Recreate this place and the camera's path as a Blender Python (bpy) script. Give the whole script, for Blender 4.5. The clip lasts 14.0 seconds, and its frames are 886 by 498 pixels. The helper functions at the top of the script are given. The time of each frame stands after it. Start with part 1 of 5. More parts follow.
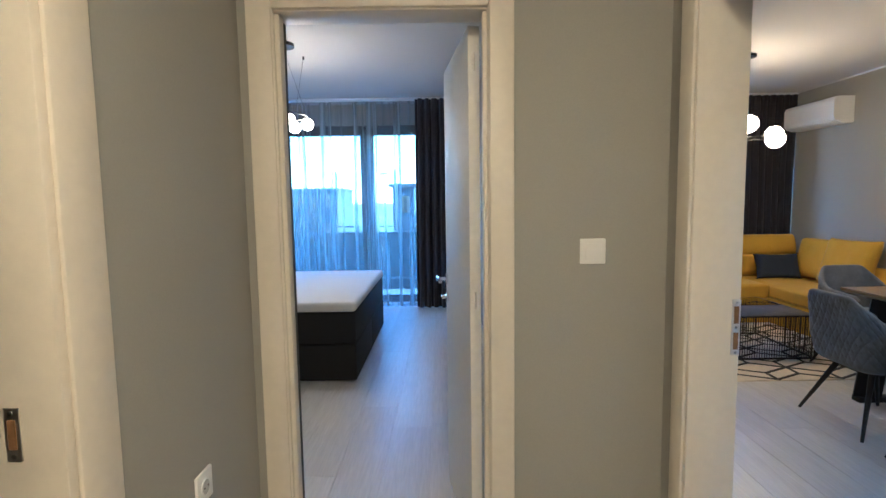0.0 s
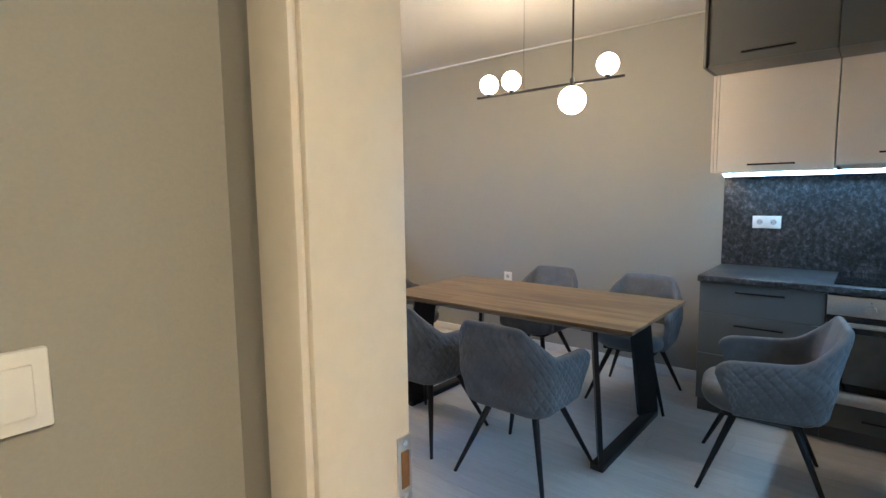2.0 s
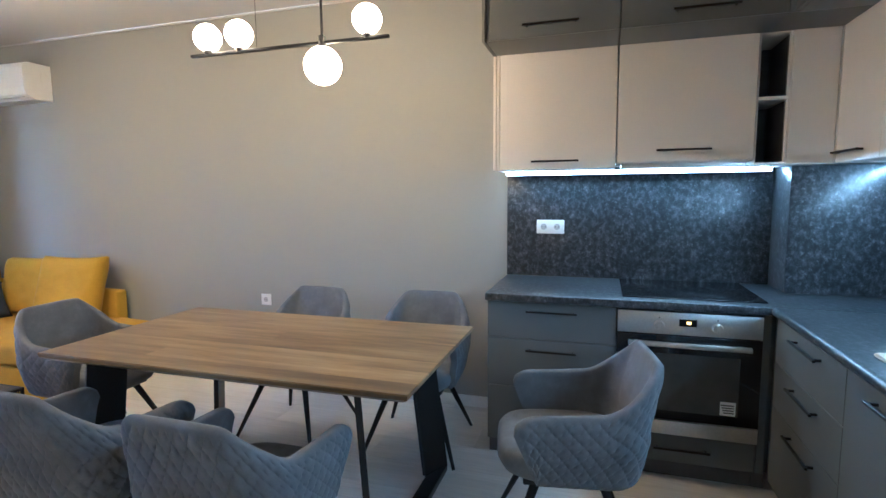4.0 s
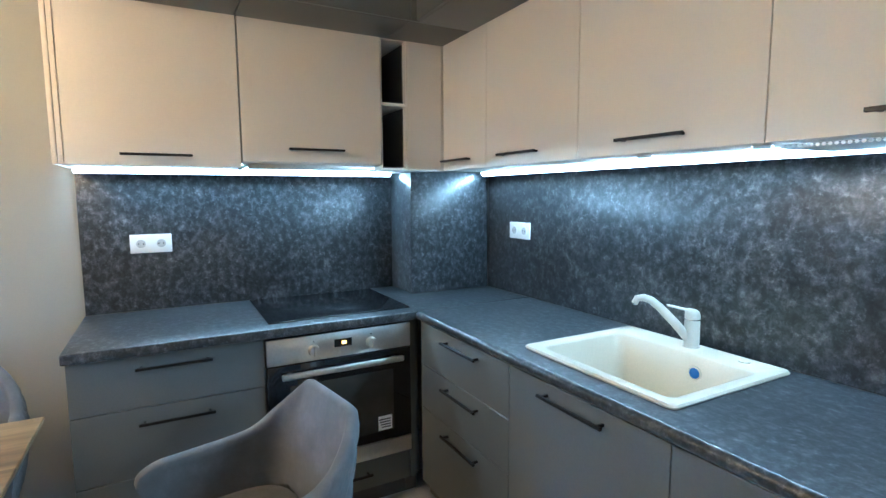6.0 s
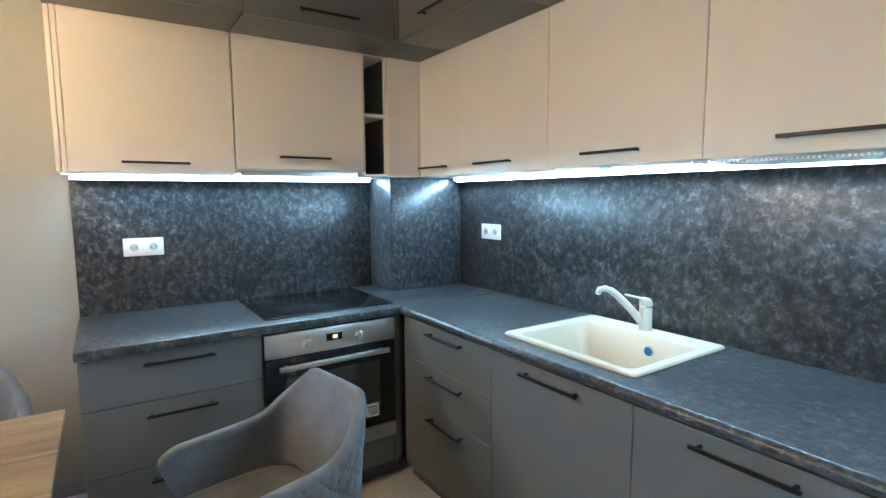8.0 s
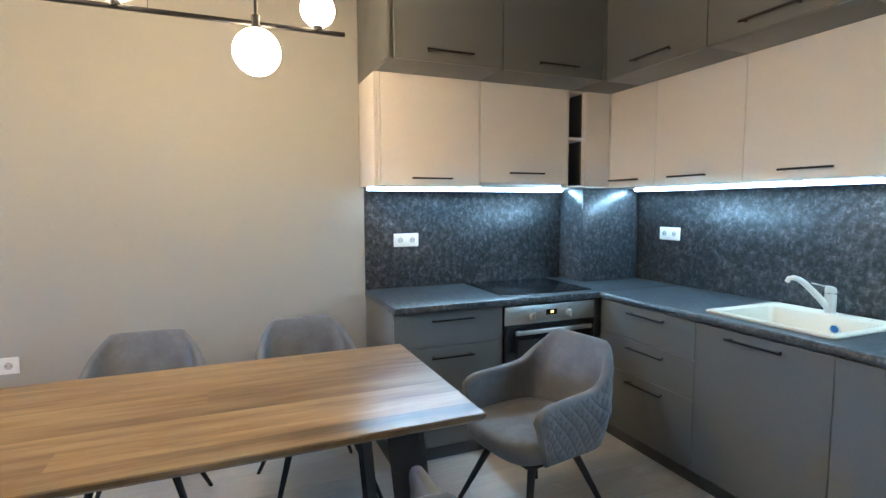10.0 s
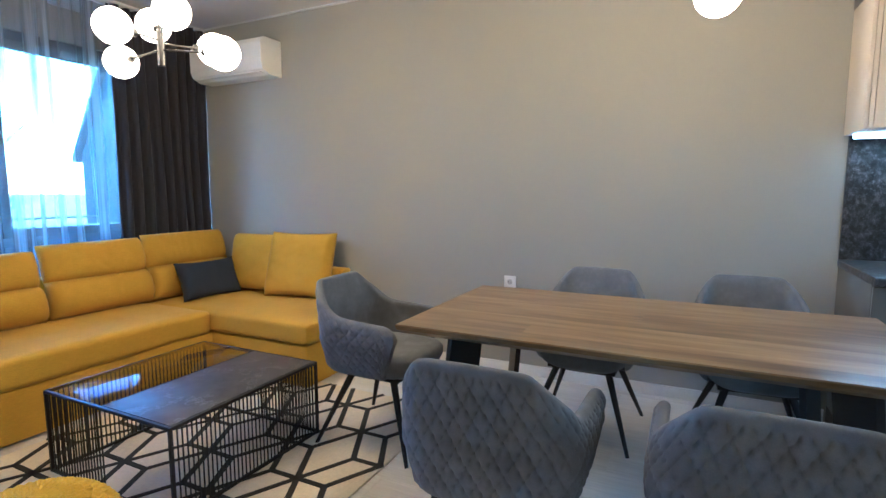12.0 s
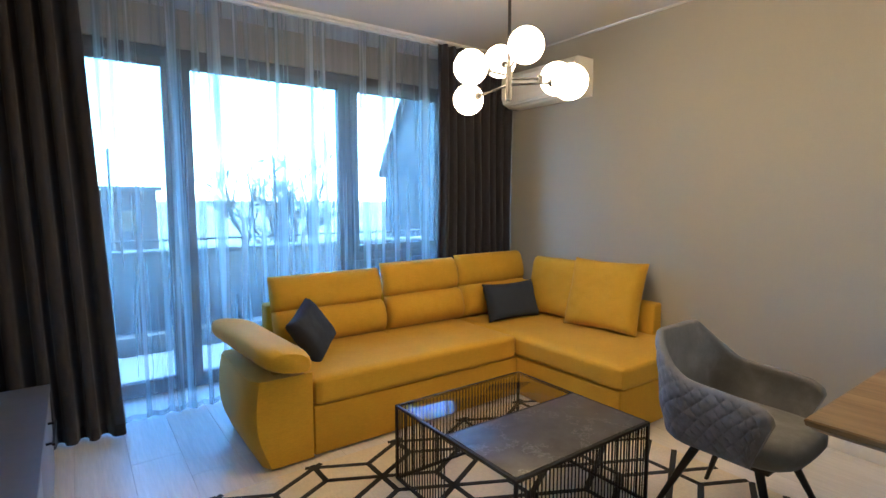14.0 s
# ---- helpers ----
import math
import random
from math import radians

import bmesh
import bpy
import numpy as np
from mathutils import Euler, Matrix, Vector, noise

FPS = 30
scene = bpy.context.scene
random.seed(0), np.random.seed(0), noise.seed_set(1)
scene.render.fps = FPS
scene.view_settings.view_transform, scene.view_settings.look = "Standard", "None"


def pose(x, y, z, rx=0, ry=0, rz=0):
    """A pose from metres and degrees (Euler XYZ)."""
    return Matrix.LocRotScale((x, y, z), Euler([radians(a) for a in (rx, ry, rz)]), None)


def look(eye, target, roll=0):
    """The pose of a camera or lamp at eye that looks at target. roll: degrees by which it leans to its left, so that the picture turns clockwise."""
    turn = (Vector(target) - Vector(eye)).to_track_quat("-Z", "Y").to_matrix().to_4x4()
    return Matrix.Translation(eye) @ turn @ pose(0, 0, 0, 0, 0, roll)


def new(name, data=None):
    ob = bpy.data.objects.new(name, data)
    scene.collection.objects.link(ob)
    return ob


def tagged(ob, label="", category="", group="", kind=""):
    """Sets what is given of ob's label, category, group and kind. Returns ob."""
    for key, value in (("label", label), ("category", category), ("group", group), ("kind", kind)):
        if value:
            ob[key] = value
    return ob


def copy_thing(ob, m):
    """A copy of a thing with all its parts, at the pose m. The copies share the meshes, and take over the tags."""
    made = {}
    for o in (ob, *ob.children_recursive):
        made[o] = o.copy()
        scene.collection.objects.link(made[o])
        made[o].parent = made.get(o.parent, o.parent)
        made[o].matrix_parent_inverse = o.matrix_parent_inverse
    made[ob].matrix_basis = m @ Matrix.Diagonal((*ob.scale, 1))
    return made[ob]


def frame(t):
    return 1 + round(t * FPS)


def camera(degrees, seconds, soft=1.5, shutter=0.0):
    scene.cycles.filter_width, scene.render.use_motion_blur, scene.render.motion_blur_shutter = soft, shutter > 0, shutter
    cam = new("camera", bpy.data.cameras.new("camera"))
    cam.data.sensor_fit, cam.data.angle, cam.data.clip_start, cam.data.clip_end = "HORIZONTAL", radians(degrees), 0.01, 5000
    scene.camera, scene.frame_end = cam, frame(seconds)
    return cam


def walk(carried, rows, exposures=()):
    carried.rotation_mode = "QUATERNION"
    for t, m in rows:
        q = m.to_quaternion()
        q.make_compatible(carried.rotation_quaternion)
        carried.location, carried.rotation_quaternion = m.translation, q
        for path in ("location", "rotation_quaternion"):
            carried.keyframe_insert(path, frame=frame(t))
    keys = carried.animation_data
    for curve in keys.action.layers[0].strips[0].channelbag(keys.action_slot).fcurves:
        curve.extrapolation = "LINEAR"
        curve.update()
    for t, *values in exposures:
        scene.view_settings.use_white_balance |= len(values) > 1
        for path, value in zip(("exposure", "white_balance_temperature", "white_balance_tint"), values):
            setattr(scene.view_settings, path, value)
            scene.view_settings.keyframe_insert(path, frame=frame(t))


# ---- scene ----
cam = camera(81.9, 14.0)
PATH = [
    (0, (0.523, 0.893, 1.401), (0.525, 2.884, 1.213), -0.8),
    (0.5, (0.48, 1.225, 1.413), (0.819, 3.187, 1.22), -1.0),
    (1, (0.64, 1.477, 1.404), (1.368, 3.329, 1.205), -1.0),
    (1.5, (0.828, 1.743, 1.412), (1.958, 3.38, 1.2), -0.6),
    (2, (0.932, 1.931, 1.419), (2.456, 3.209, 1.207), -0.7),
    (2.4, (1.146, 1.985, 1.419), (2.838, 3.03, 1.203), -0.7),
    (2.7, (1.282, 2.021, 1.428), (3.034, 2.961, 1.207), -0.5),
    (5, (2.155, 2.343, 1.402), (4.143, 2.304, 1.191), -0.6),
    (5.5, (2.268, 2.42, 1.41), (4.175, 1.853, 1.195), -0.4),
    (6, (2.333, 2.405, 1.424), (4.081, 1.458, 1.209), -0.3),
    (6.5, (2.353, 2.368, 1.417), (4.055, 1.338, 1.206), -0.3),
    (7, (2.372, 2.339, 1.428), (4.063, 1.294, 1.212), -0.4),
    (9.5, (1.897, 3.395, 1.444), (3.512, 2.23, 1.255), -0.2),
    (10, (1.893, 3.5, 1.428), (3.733, 2.737, 1.257), -0.2),
    (10.5, (1.878, 3.473, 1.413), (3.855, 3.222, 1.246), -0.2),
    (11, (1.813, 3.451, 1.37), (3.791, 3.7, 1.206), -0.2),
    (11.5, (1.745, 3.419, 1.309), (3.643, 4.026, 1.132), -0.1),
    (12, (1.695, 3.435, 1.262), (3.48, 4.309, 1.036), -0.1),
    (12.5, (1.648, 3.517, 1.268), (3.245, 4.693, 1.008), -0.0),
    (13, (1.636, 3.575, 1.298), (2.987, 5.026, 1.036), 0.0),
    (13.5, (1.68, 3.671, 1.352), (2.902, 5.234, 1.1), -0.0),
    (14, (1.648, 3.896, 1.385), (2.816, 5.508, 1.191), 0.0),
]
EXPOSURES = [(0.0, 5.57, 4450, 9), (1.0, 5.57, 4850, 9), (1.5, 5.57, 5400, 8), (2.0, 5.92, 4600, 9), (2.5, 5.97, 4350, 9), (4.0, 6.22, 4450, 9), (5.0, 6.38, 4600, 8),
             (7.0, 6.6, 4850, 6), (9.5, 6.56, 5200, 8), (10.0, 6.45, 4850, 8), (11.0, 6.33, 4350, 8), (12.0, 6.1, 4400, 8), (14.0, 5.87, 5150, 8)]
walk(cam, [(t, look(eye, target, roll)) for t, eye, target, roll in PATH], EXPOSURES)

# ---- world, sun and exposure ----
world = bpy.data.worlds.new("sky_world")
scene.world = world
world.use_nodes = True
wt = world.node_tree
sky = wt.nodes.new("ShaderNodeTexSky")
sky.sky_type = "NISHITA"
sky.sun_disc = False
sky.air_density, sky.dust_density, sky.ozone_density = 1.0, 0.4, 1.6
sky.sun_elevation, sky.sun_rotation = radians(22), radians(87.5)
wt.links.new(sky.outputs[0], wt.nodes["Background"].inputs[0])
wt.nodes["Background"].inputs[1].default_value = 0.15
sun_data = bpy.data.lights.new("sun", "SUN")
sun_data.energy, sun_data.angle, sun_data.color = 2.0, radians(0.6), (1.0, 0.93, 0.82)
sun = new("sun", sun_data)
sun.matrix_world = look((0, 0, 40), (-14.0, -0.6, 34.2))


# ---- small builders ----
def box(bm, lo, hi, bevel=0.0, seg=2):
    """An axis-aligned box from corner lo to corner hi, added to bm."""
    size = [max(hi[i] - lo[i], 1e-4) for i in range(3)]
    mid = [(hi[i] + lo[i]) / 2 for i in range(3)]
    made = bmesh.ops.create_cube(bm, size=1.0, matrix=Matrix.LocRotScale(mid, None, size))
    if bevel > 0:
        edges = {e for v in made["verts"] for e in v.link_edges}
        bmesh.ops.bevel(bm, geom=list(edges), offset=min(bevel, min(size) * 0.49), segments=seg, profile=0.5, affect="EDGES")
    return bm


def B(lo, hi, bevel=0.0, seg=2):
    return box(bmesh.new(), lo, hi, bevel, seg)


def rod(bm, a, b, r1, r2=None, sides=12):
    """A round bar from a to b, added to bm."""
    a, b = Vector(a), Vector(b)
    q = (b - a).to_track_quat("Z", "Y")
    m = Matrix.LocRotScale((a + b) / 2, q, None)
    bmesh.ops.create_cone(bm, cap_ends=True, segments=sides, radius1=r1, radius2=r1 if r2 is None else r2, depth=(b - a).length, matrix=m)
    return bm


def R(a, b, r1, r2=None, sides=12):
    return rod(bmesh.new(), a, b, r1, r2, sides)


def ball(bm, c, r, scale=(1, 1, 1), u=32, v=20):
    bmesh.ops.create_uvsphere(bm, u_segments=u, v_segments=v, radius=r, matrix=Matrix.LocRotScale(c, None, scale))
    return bm


def grid(bm, pts, close=False):
    """Quads over rows of points; close joins the last column to the first."""
    rows = [[bm.verts.new(p) for p in row] for row in pts]
    n = len(rows[0])
    for a, b in zip(rows, rows[1:]):
        for i in range(n if close else n - 1):
            j = (i + 1) % n
            bm.faces.new((a[i], a[j], b[j], b[i]))
    return rows


def turned(bm, m):
    bmesh.ops.transform(bm, matrix=m, verts=bm.verts)
    return bm


def smoothed(bm, angle):
    for f in bm.faces:
        f.smooth = True
    for e in bm.edges:
        if len(e.link_faces) == 2 and e.calc_face_angle(0) > radians(angle):
            e.smooth = False


def part(name, bm, material, parent=None, label="", angle=35):
    """Links a bmesh as one mesh object under a thing or a part."""
    bmesh.ops.recalc_face_normals(bm, faces=bm.faces)
    smoothed(bm, angle)
    me = bpy.data.meshes.new(name)
    bm.to_mesh(me)
    bm.free()
    me.materials.append(material)
    ob = new(name, me)
    ob.parent = parent
    return tagged(ob, label=label)


def thing(name, label, category, at=(0, 0, 0), rz=0.0, group="", kind=""):
    """An Empty at the base of a thing, to parent its parts."""
    ob = new(name)
    ob.empty_display_size = 0.1
    ob.matrix_basis = pose(*at, 0, 0, rz)
    return tagged(ob, label, category, group, kind)


def shared(name, mesh, parent, at, rz=0.0):
    """One more object on a mesh that alike pieces share."""
    ob = new(name, mesh)
    ob.parent = parent
    ob.matrix_basis = pose(*at, 0, 0, rz)
    return ob


def setting(name, bm, material, label="", angle=30):
    ob = part(name, bm, material, None, label, angle)
    return tagged(ob, kind="structure")


# ---- materials ----
class Nodes:
    def __init__(self, name):
        self.m = bpy.data.materials.new(name)
        self.m.use_nodes = True
        self.t = self.m.node_tree
        self.b = self.t.nodes["Principled BSDF"]
        self.out = self.t.nodes["Material Output"]
        self.co = self.t.nodes.new("ShaderNodeTexCoord").outputs["Object"]

    def n(self, kind, **values):
        node = self.t.nodes.new(kind)
        for k, v in values.items():
            node.inputs[k.replace("_", " ")].default_value = v
        return node

    def l(self, a, b):
        self.t.links.new(a, b)

    def noise(self, scale, detail=4, stretch=(1, 1, 1), rough=0.55, shift=None, twist=0.0):
        mp = self.t.nodes.new("ShaderNodeMapping")
        mp.inputs["Scale"].default_value = stretch
        self.l(self.co, mp.inputs["Vector"])
        if shift is not None:
            self.l(shift, mp.inputs["Location"])
        nz = self.n("ShaderNodeTexNoise", Scale=scale, Detail=detail, Roughness=rough, Distortion=twist)
        self.l(mp.outputs[0], nz.inputs["Vector"])
        return nz.outputs["Fac"]

    def ramp(self, fac, stops):
        r = self.t.nodes.new("ShaderNodeValToRGB")
        e = r.color_ramp.elements
        while len(e) < len(stops):
            e.new(0.5)
        for el, (p, c) in zip(e, stops):
            el.position, el.color = p, (*c, 1)
        self.l(fac, r.inputs[0])
        return r.outputs[0]

    def mix(self, fac, a, b, mode="MIX"):
        x = self.t.nodes.new("ShaderNodeMix")
        x.data_type, x.blend_type = "RGBA", mode
        for sock, v in ((x.inputs[0], fac), (x.inputs[6], a), (x.inputs[7], b)):
            if hasattr(v, "is_linked"):
                self.l(v, sock)
            else:
                sock.default_value = (*v, 1) if isinstance(v, tuple) else v
        return x.outputs[2]

    def bump(self, height, strength, distance=0.002):
        bp = self.n("ShaderNodeBump", Strength=strength, Distance=distance)
        self.l(height, bp.inputs["Height"])
        self.l(bp.outputs[0], self.b.inputs["Normal"])

    def set(self, **values):
        for k, v in values.items():
            sock = self.b.inputs[k.replace("_", " ")]
            if hasattr(v, "is_linked"):
                self.l(v, sock)
            else:
                sock.default_value = (*v, 1) if isinstance(v, tuple) and len(v) == 3 else v
        return self


def tone(c, k):
    return tuple(min(1.0, v * k) for v in c)


def simple(name, color, rough, metal=0.0, grain=60.0, amount=0.06, bump=0.05, blotch=3.0, **more):
    """A paint, plastic or metal with fine grain and soft large blotches."""
    k = Nodes(name)
    fine, large = k.noise(grain, 5), k.noise(blotch, 3)
    c1 = k.ramp(fine, [(0.3, tone(color, 1 - amount)), (0.7, tone(color, 1 + amount))])
    c2 = k.ramp(large, [(0.3, tone((1, 1, 1), 1 - amount)), (0.7, (1, 1, 1))])
    k.set(Base_Color=k.mix(1.0, c1, c2, "MULTIPLY"), Metallic=metal, **more)
    k.l(k.ramp(large, [(0.2, (rough * 0.88,) * 3), (0.8, (min(1, rough * 1.12),) * 3)]), k.b.inputs["Roughness"])
    if bump:
        k.bump(fine, bump)
    return k.m


def glow(name, color, strength):
    k = Nodes(name)
    k.set(Base_Color=(0.8, 0.8, 0.8), Emission_Color=color, Emission_Strength=strength, Roughness=0.3)
    return k.m


WALL = simple("wall_paint_grey_beige", (0.352, 0.346, 0.312), 0.75, grain=220, amount=0.025, bump=0.12, blotch=1.2)
CEIL = simple("ceiling_paint_white", (0.56, 0.55, 0.53), 0.85, grain=200, amount=0.015, bump=0.06, blotch=0.8)
FRAME = simple("door_frame_cream", (0.72, 0.67, 0.575), 0.42, grain=30, amount=0.03, bump=0.05)
LEAF = simple("door_leaf_white", (0.80, 0.79, 0.76), 0.58, grain=40, amount=0.03, bump=0.05)
CHROME = simple("polished_chrome", (0.78, 0.78, 0.79), 0.14, 1.0, amount=0.02, bump=0.0)
STEEL = simple("brushed_steel", (0.74, 0.72, 0.69), 0.32, 1.0, grain=90, amount=0.06, bump=0.03)
BLACK = simple("black_metal", (0.018, 0.018, 0.02), 0.42, 0.4, grain=120, amount=0.15, bump=0.04)
BLACKSAT = simple("black_satin_handle", (0.02, 0.019, 0.018), 0.35, 0.6, grain=120, amount=0.1, bump=0.02)
PLASTIC = simple("white_plastic", (0.82, 0.82, 0.80), 0.35, grain=50, amount=0.015, bump=0.0)
DARKHOLE = simple("dark_recess", (0.05, 0.05, 0.05), 0.6, amount=0.1)
GREYFRONT = simple("dark_grey_cabinet_front", (0.130, 0.133, 0.126), 0.33, grain=160, amount=0.05, bump=0.05, blotch=2)
CREAM = simple("matt_cream_cabinet_front", (0.72, 0.655, 0.575), 0.45, grain=160, amount=0.02, bump=0.03)
NICHE = simple("niche_dark_grey", (0.09, 0.09, 0.09), 0.55, amount=0.05)
SINK = simple("sink_ivory_composite", (0.66, 0.57, 0.44), 0.35, grain=250, amount=0.05, bump=0.06)
DRAPE = simple("drape_charcoal_fabric", (0.028, 0.028, 0.040), 0.9, grain=500, amount=0.2, bump=0.35, Sheen_Weight=0.12)
FRAMEDARK = simple("window_frame_anthracite", (0.055, 0.06, 0.065), 0.45, grain=90, amount=0.06)
BEDDARK = simple("bed_base_dark_fabric", (0.018, 0.019, 0.022), 0.9, grain=600, amount=0.25, bump=0.4)
MATTRESS = simple("mattress_white_fabric", (0.74, 0.74, 0.73), 0.85, grain=300, amount=0.03, bump=0.25)
PILLOWBLUE = simple("navy_cushion_fabric", (0.023, 0.034, 0.062), 0.9, grain=700, amount=0.25, bump=0.4)
CONCRETE = simple("painted_parapet", (0.085, 0.09, 0.095), 0.8, grain=40, amount=0.08, bump=0.1, blotch=1)
TILEGREY = simple("balcony_tile", (0.22, 0.23, 0.24), 0.6, grain=30, amount=0.08, blotch=1)
GLOBE = glow("warm_opal_globe", (1.0, 0.63, 0.285), 0.78)
GLOBE_BEDROOM = glow("warm_opal_globe_bedroom", (1.0, 0.70, 0.40), 2.0)
GLOBE_BRIGHT = glow("warm_opal_globe_bright", (1.0, 0.63, 0.285), 0.95)
LED = glow("cool_led_strip", (0.70, 0.95, 1.0), 1.3)
HALLGLOW = glow("warm_hall_diffuser", (1.0, 0.65, 0.29), 4.1)
AMBER = glow("amber_clock_digits", (1.0, 0.46, 0.03), 0.06)
OVENGLASS = simple("tinted_oven_window", (0.045, 0.042, 0.036), 0.10, grain=9, amount=0.2, bump=0.0)
GLASSBLACK = simple("black_glass", (0.008, 0.008, 0.009), 0.06, amount=0.05, bump=0.0)


def velvet(name, color):
    k = Nodes(name)
    fine, large = k.noise(400, 4), k.noise(9, 4, rough=0.65)
    c = k.ramp(large, [(0.34, tone(color, 0.78)), (0.52, color), (0.68, tone(color, 1.35))])
    k.set(Base_Color=k.mix(0.3, c, k.ramp(fine, [(0.3, tone(color, 0.7)), (0.7, tone(color, 1.3))])), Roughness=0.8, Sheen_Weight=0.10, Sheen_Roughness=0.4)
    k.bump(fine, 0.15)
    return k.m


def weave(name, color):
    """Upholstery with a fine cross weave."""
    k = Nodes(name)
    a, b, large = k.noise(260, 2, (1, 0.15, 1)), k.noise(260, 2, (0.15, 1, 1)), k.noise(4, 3)
    mixed = k.mix(0.5, a, b)
    c = k.ramp(mixed, [(0.35, tone(color, 0.90)), (0.65, tone(color, 1.08))])
    k.set(Base_Color=k.mix(1.0, c, k.ramp(large, [(0.3, (0.9, 0.9, 0.9)), (0.7, (1, 1, 1))]), "MULTIPLY"), Roughness=0.85, Sheen_Weight=0.06)
    k.bump(mixed, 0.3)
    return k.m


VELVET = velvet("grey_velvet", (0.146, 0.154, 0.168))
YELLOW = weave("mustard_upholstery", (0.56, 0.328, 0.006))
KNIT = weave("mustard_cotton_cord", (0.80, 0.53, 0.022))
RUGBASE = weave("cream_rug_pile", (0.78, 0.69, 0.52))
RUGLINE = weave("black_rug_pile", (0.018, 0.017, 0.017))


def granite():
    k = Nodes("dark_granite_laminate")
    a, b, c = k.noise(31, 9, (1, 1.15, 0.9), rough=0.70, twist=0.25), k.noise(52, 5, rough=0.66), k.noise(3.6, 5, rough=0.65)
    base = k.ramp(a, [(0.35, (0.015, 0.017, 0.020)), (0.46, (0.031, 0.034, 0.038)), (0.54, (0.060, 0.064, 0.070)), (0.62, (0.112, 0.117, 0.126)), (0.73, (0.23, 0.237, 0.25))])
    flake = k.ramp(b, [(0.53, (0, 0, 0)), (0.61, (0.05, 0.052, 0.056)), (0.70, (0.18, 0.186, 0.195))])
    col = k.mix(0.8, base, flake, "ADD")
    k.set(Base_Color=k.mix(1.0, col, k.ramp(c, [(0.32, (0.55, 0.56, 0.58)), (0.68, (1.0, 0.99, 0.97))]), "MULTIPLY"), Roughness=0.30)
    k.bump(a, 0.12)
    return k.m


def planks(name, light, dark, along):
    """Wood with grain along one axis, each board toned by chance."""
    k = Nodes(name)
    info = k.t.nodes.new("ShaderNodeObjectInfo")
    sc = k.t.nodes.new("ShaderNodeVectorMath")
    sc.operation = "SCALE"
    sc.inputs["Scale"].default_value = 37.0
    k.l(info.outputs["Random"], sc.inputs[0])
    st = tuple(0.07 if i == along else 1.0 for i in range(3))
    g1, g2 = k.noise(16, 7, st, 0.62, sc.outputs[0]), k.noise(90, 3, st, 0.6, sc.outputs[0])
    c = k.ramp(g1, [(0.3, dark), (0.7, light)])
    f = k.ramp(g2, [(0.3, (0.86, 0.86, 0.86)), (0.7, (1, 1, 1))])
    v = k.ramp(info.outputs["Random"], [(0.0, (0.90, 0.90, 0.90)), (1.0, (1, 1, 1))])
    k.set(Base_Color=k.mix(1.0, k.mix(1.0, c, f, "MULTIPLY"), v, "MULTIPLY"), Roughness=0.36)
    k.bump(g2, 0.1)
    return k.m


def oak_table():
    """A top of staves laid side by side, grain along y."""
    k = Nodes("oak_stave_laminate")
    sep = k.t.nodes.new("ShaderNodeSeparateXYZ")
    k.l(k.co, sep.inputs[0])
    def math(op, a, b):
        m = k.t.nodes.new("ShaderNodeMath")
        m.operation = op
        for s, v in zip(m.inputs, (a, b)):
            if hasattr(v, "is_linked"):
                k.l(v, s)
            else:
                s.default_value = v
        return m.outputs[0]
    lane = math("FLOOR", math("MULTIPLY", sep.outputs[0], 8.6), 0.0)
    cut = math("FLOOR", math("ADD", math("MULTIPLY", sep.outputs[1], 0.30), math("MULTIPLY", lane, 0.37)), 0.0)
    cmb = k.t.nodes.new("ShaderNodeCombineXYZ")
    k.l(lane, cmb.inputs[0])
    k.l(cut, cmb.inputs[1])
    wn = k.t.nodes.new("ShaderNodeTexWhiteNoise")
    k.l(cmb.outputs[0], wn.inputs["Vector"])
    sc = k.t.nodes.new("ShaderNodeVectorMath")
    sc.operation = "SCALE"
    sc.inputs["Scale"].default_value = 9.0
    k.l(wn.outputs["Color"], sc.inputs[0])
    g1, g2 = k.noise(9.5, 9, (1, 0.10, 1), 0.68, sc.outputs[0]), k.noise(120, 3, (1, 0.06, 1), 0.6)
    c = k.ramp(g1, [(0.28, (0.075, 0.038, 0.014)), (0.43, (0.225, 0.136, 0.056)), (0.57, (0.38, 0.256, 0.122)), (0.74, (0.54, 0.405, 0.225))])
    v = k.ramp(wn.outputs["Value"], [(0.0, (0.66, 0.64, 0.62)), (1.0, (1, 1, 1))])
    f = k.ramp(g2, [(0.3, (0.84, 0.84, 0.84)), (0.7, (1, 1, 1))])
    k.set(Base_Color=k.mix(1.0, k.mix(1.0, c, v, "MULTIPLY"), f, "MULTIPLY"), Roughness=0.30)
    k.bump(g2, 0.12)
    return k.m


def marble():
    k = Nodes("black_marble")
    w = k.noise(3.2, 6, rough=0.7)
    vein = k.ramp(w, [(0.490, (0, 0, 0)), (0.5, (0.14, 0.14, 0.145)), (0.510, (0, 0, 0))])
    base = k.ramp(k.noise(14, 5), [(0.3, (0.040, 0.039, 0.040)), (0.7, (0.075, 0.073, 0.073))])
    k.set(Base_Color=k.mix(0.6, base, vein, "ADD"), Roughness=0.42)
    return k.m


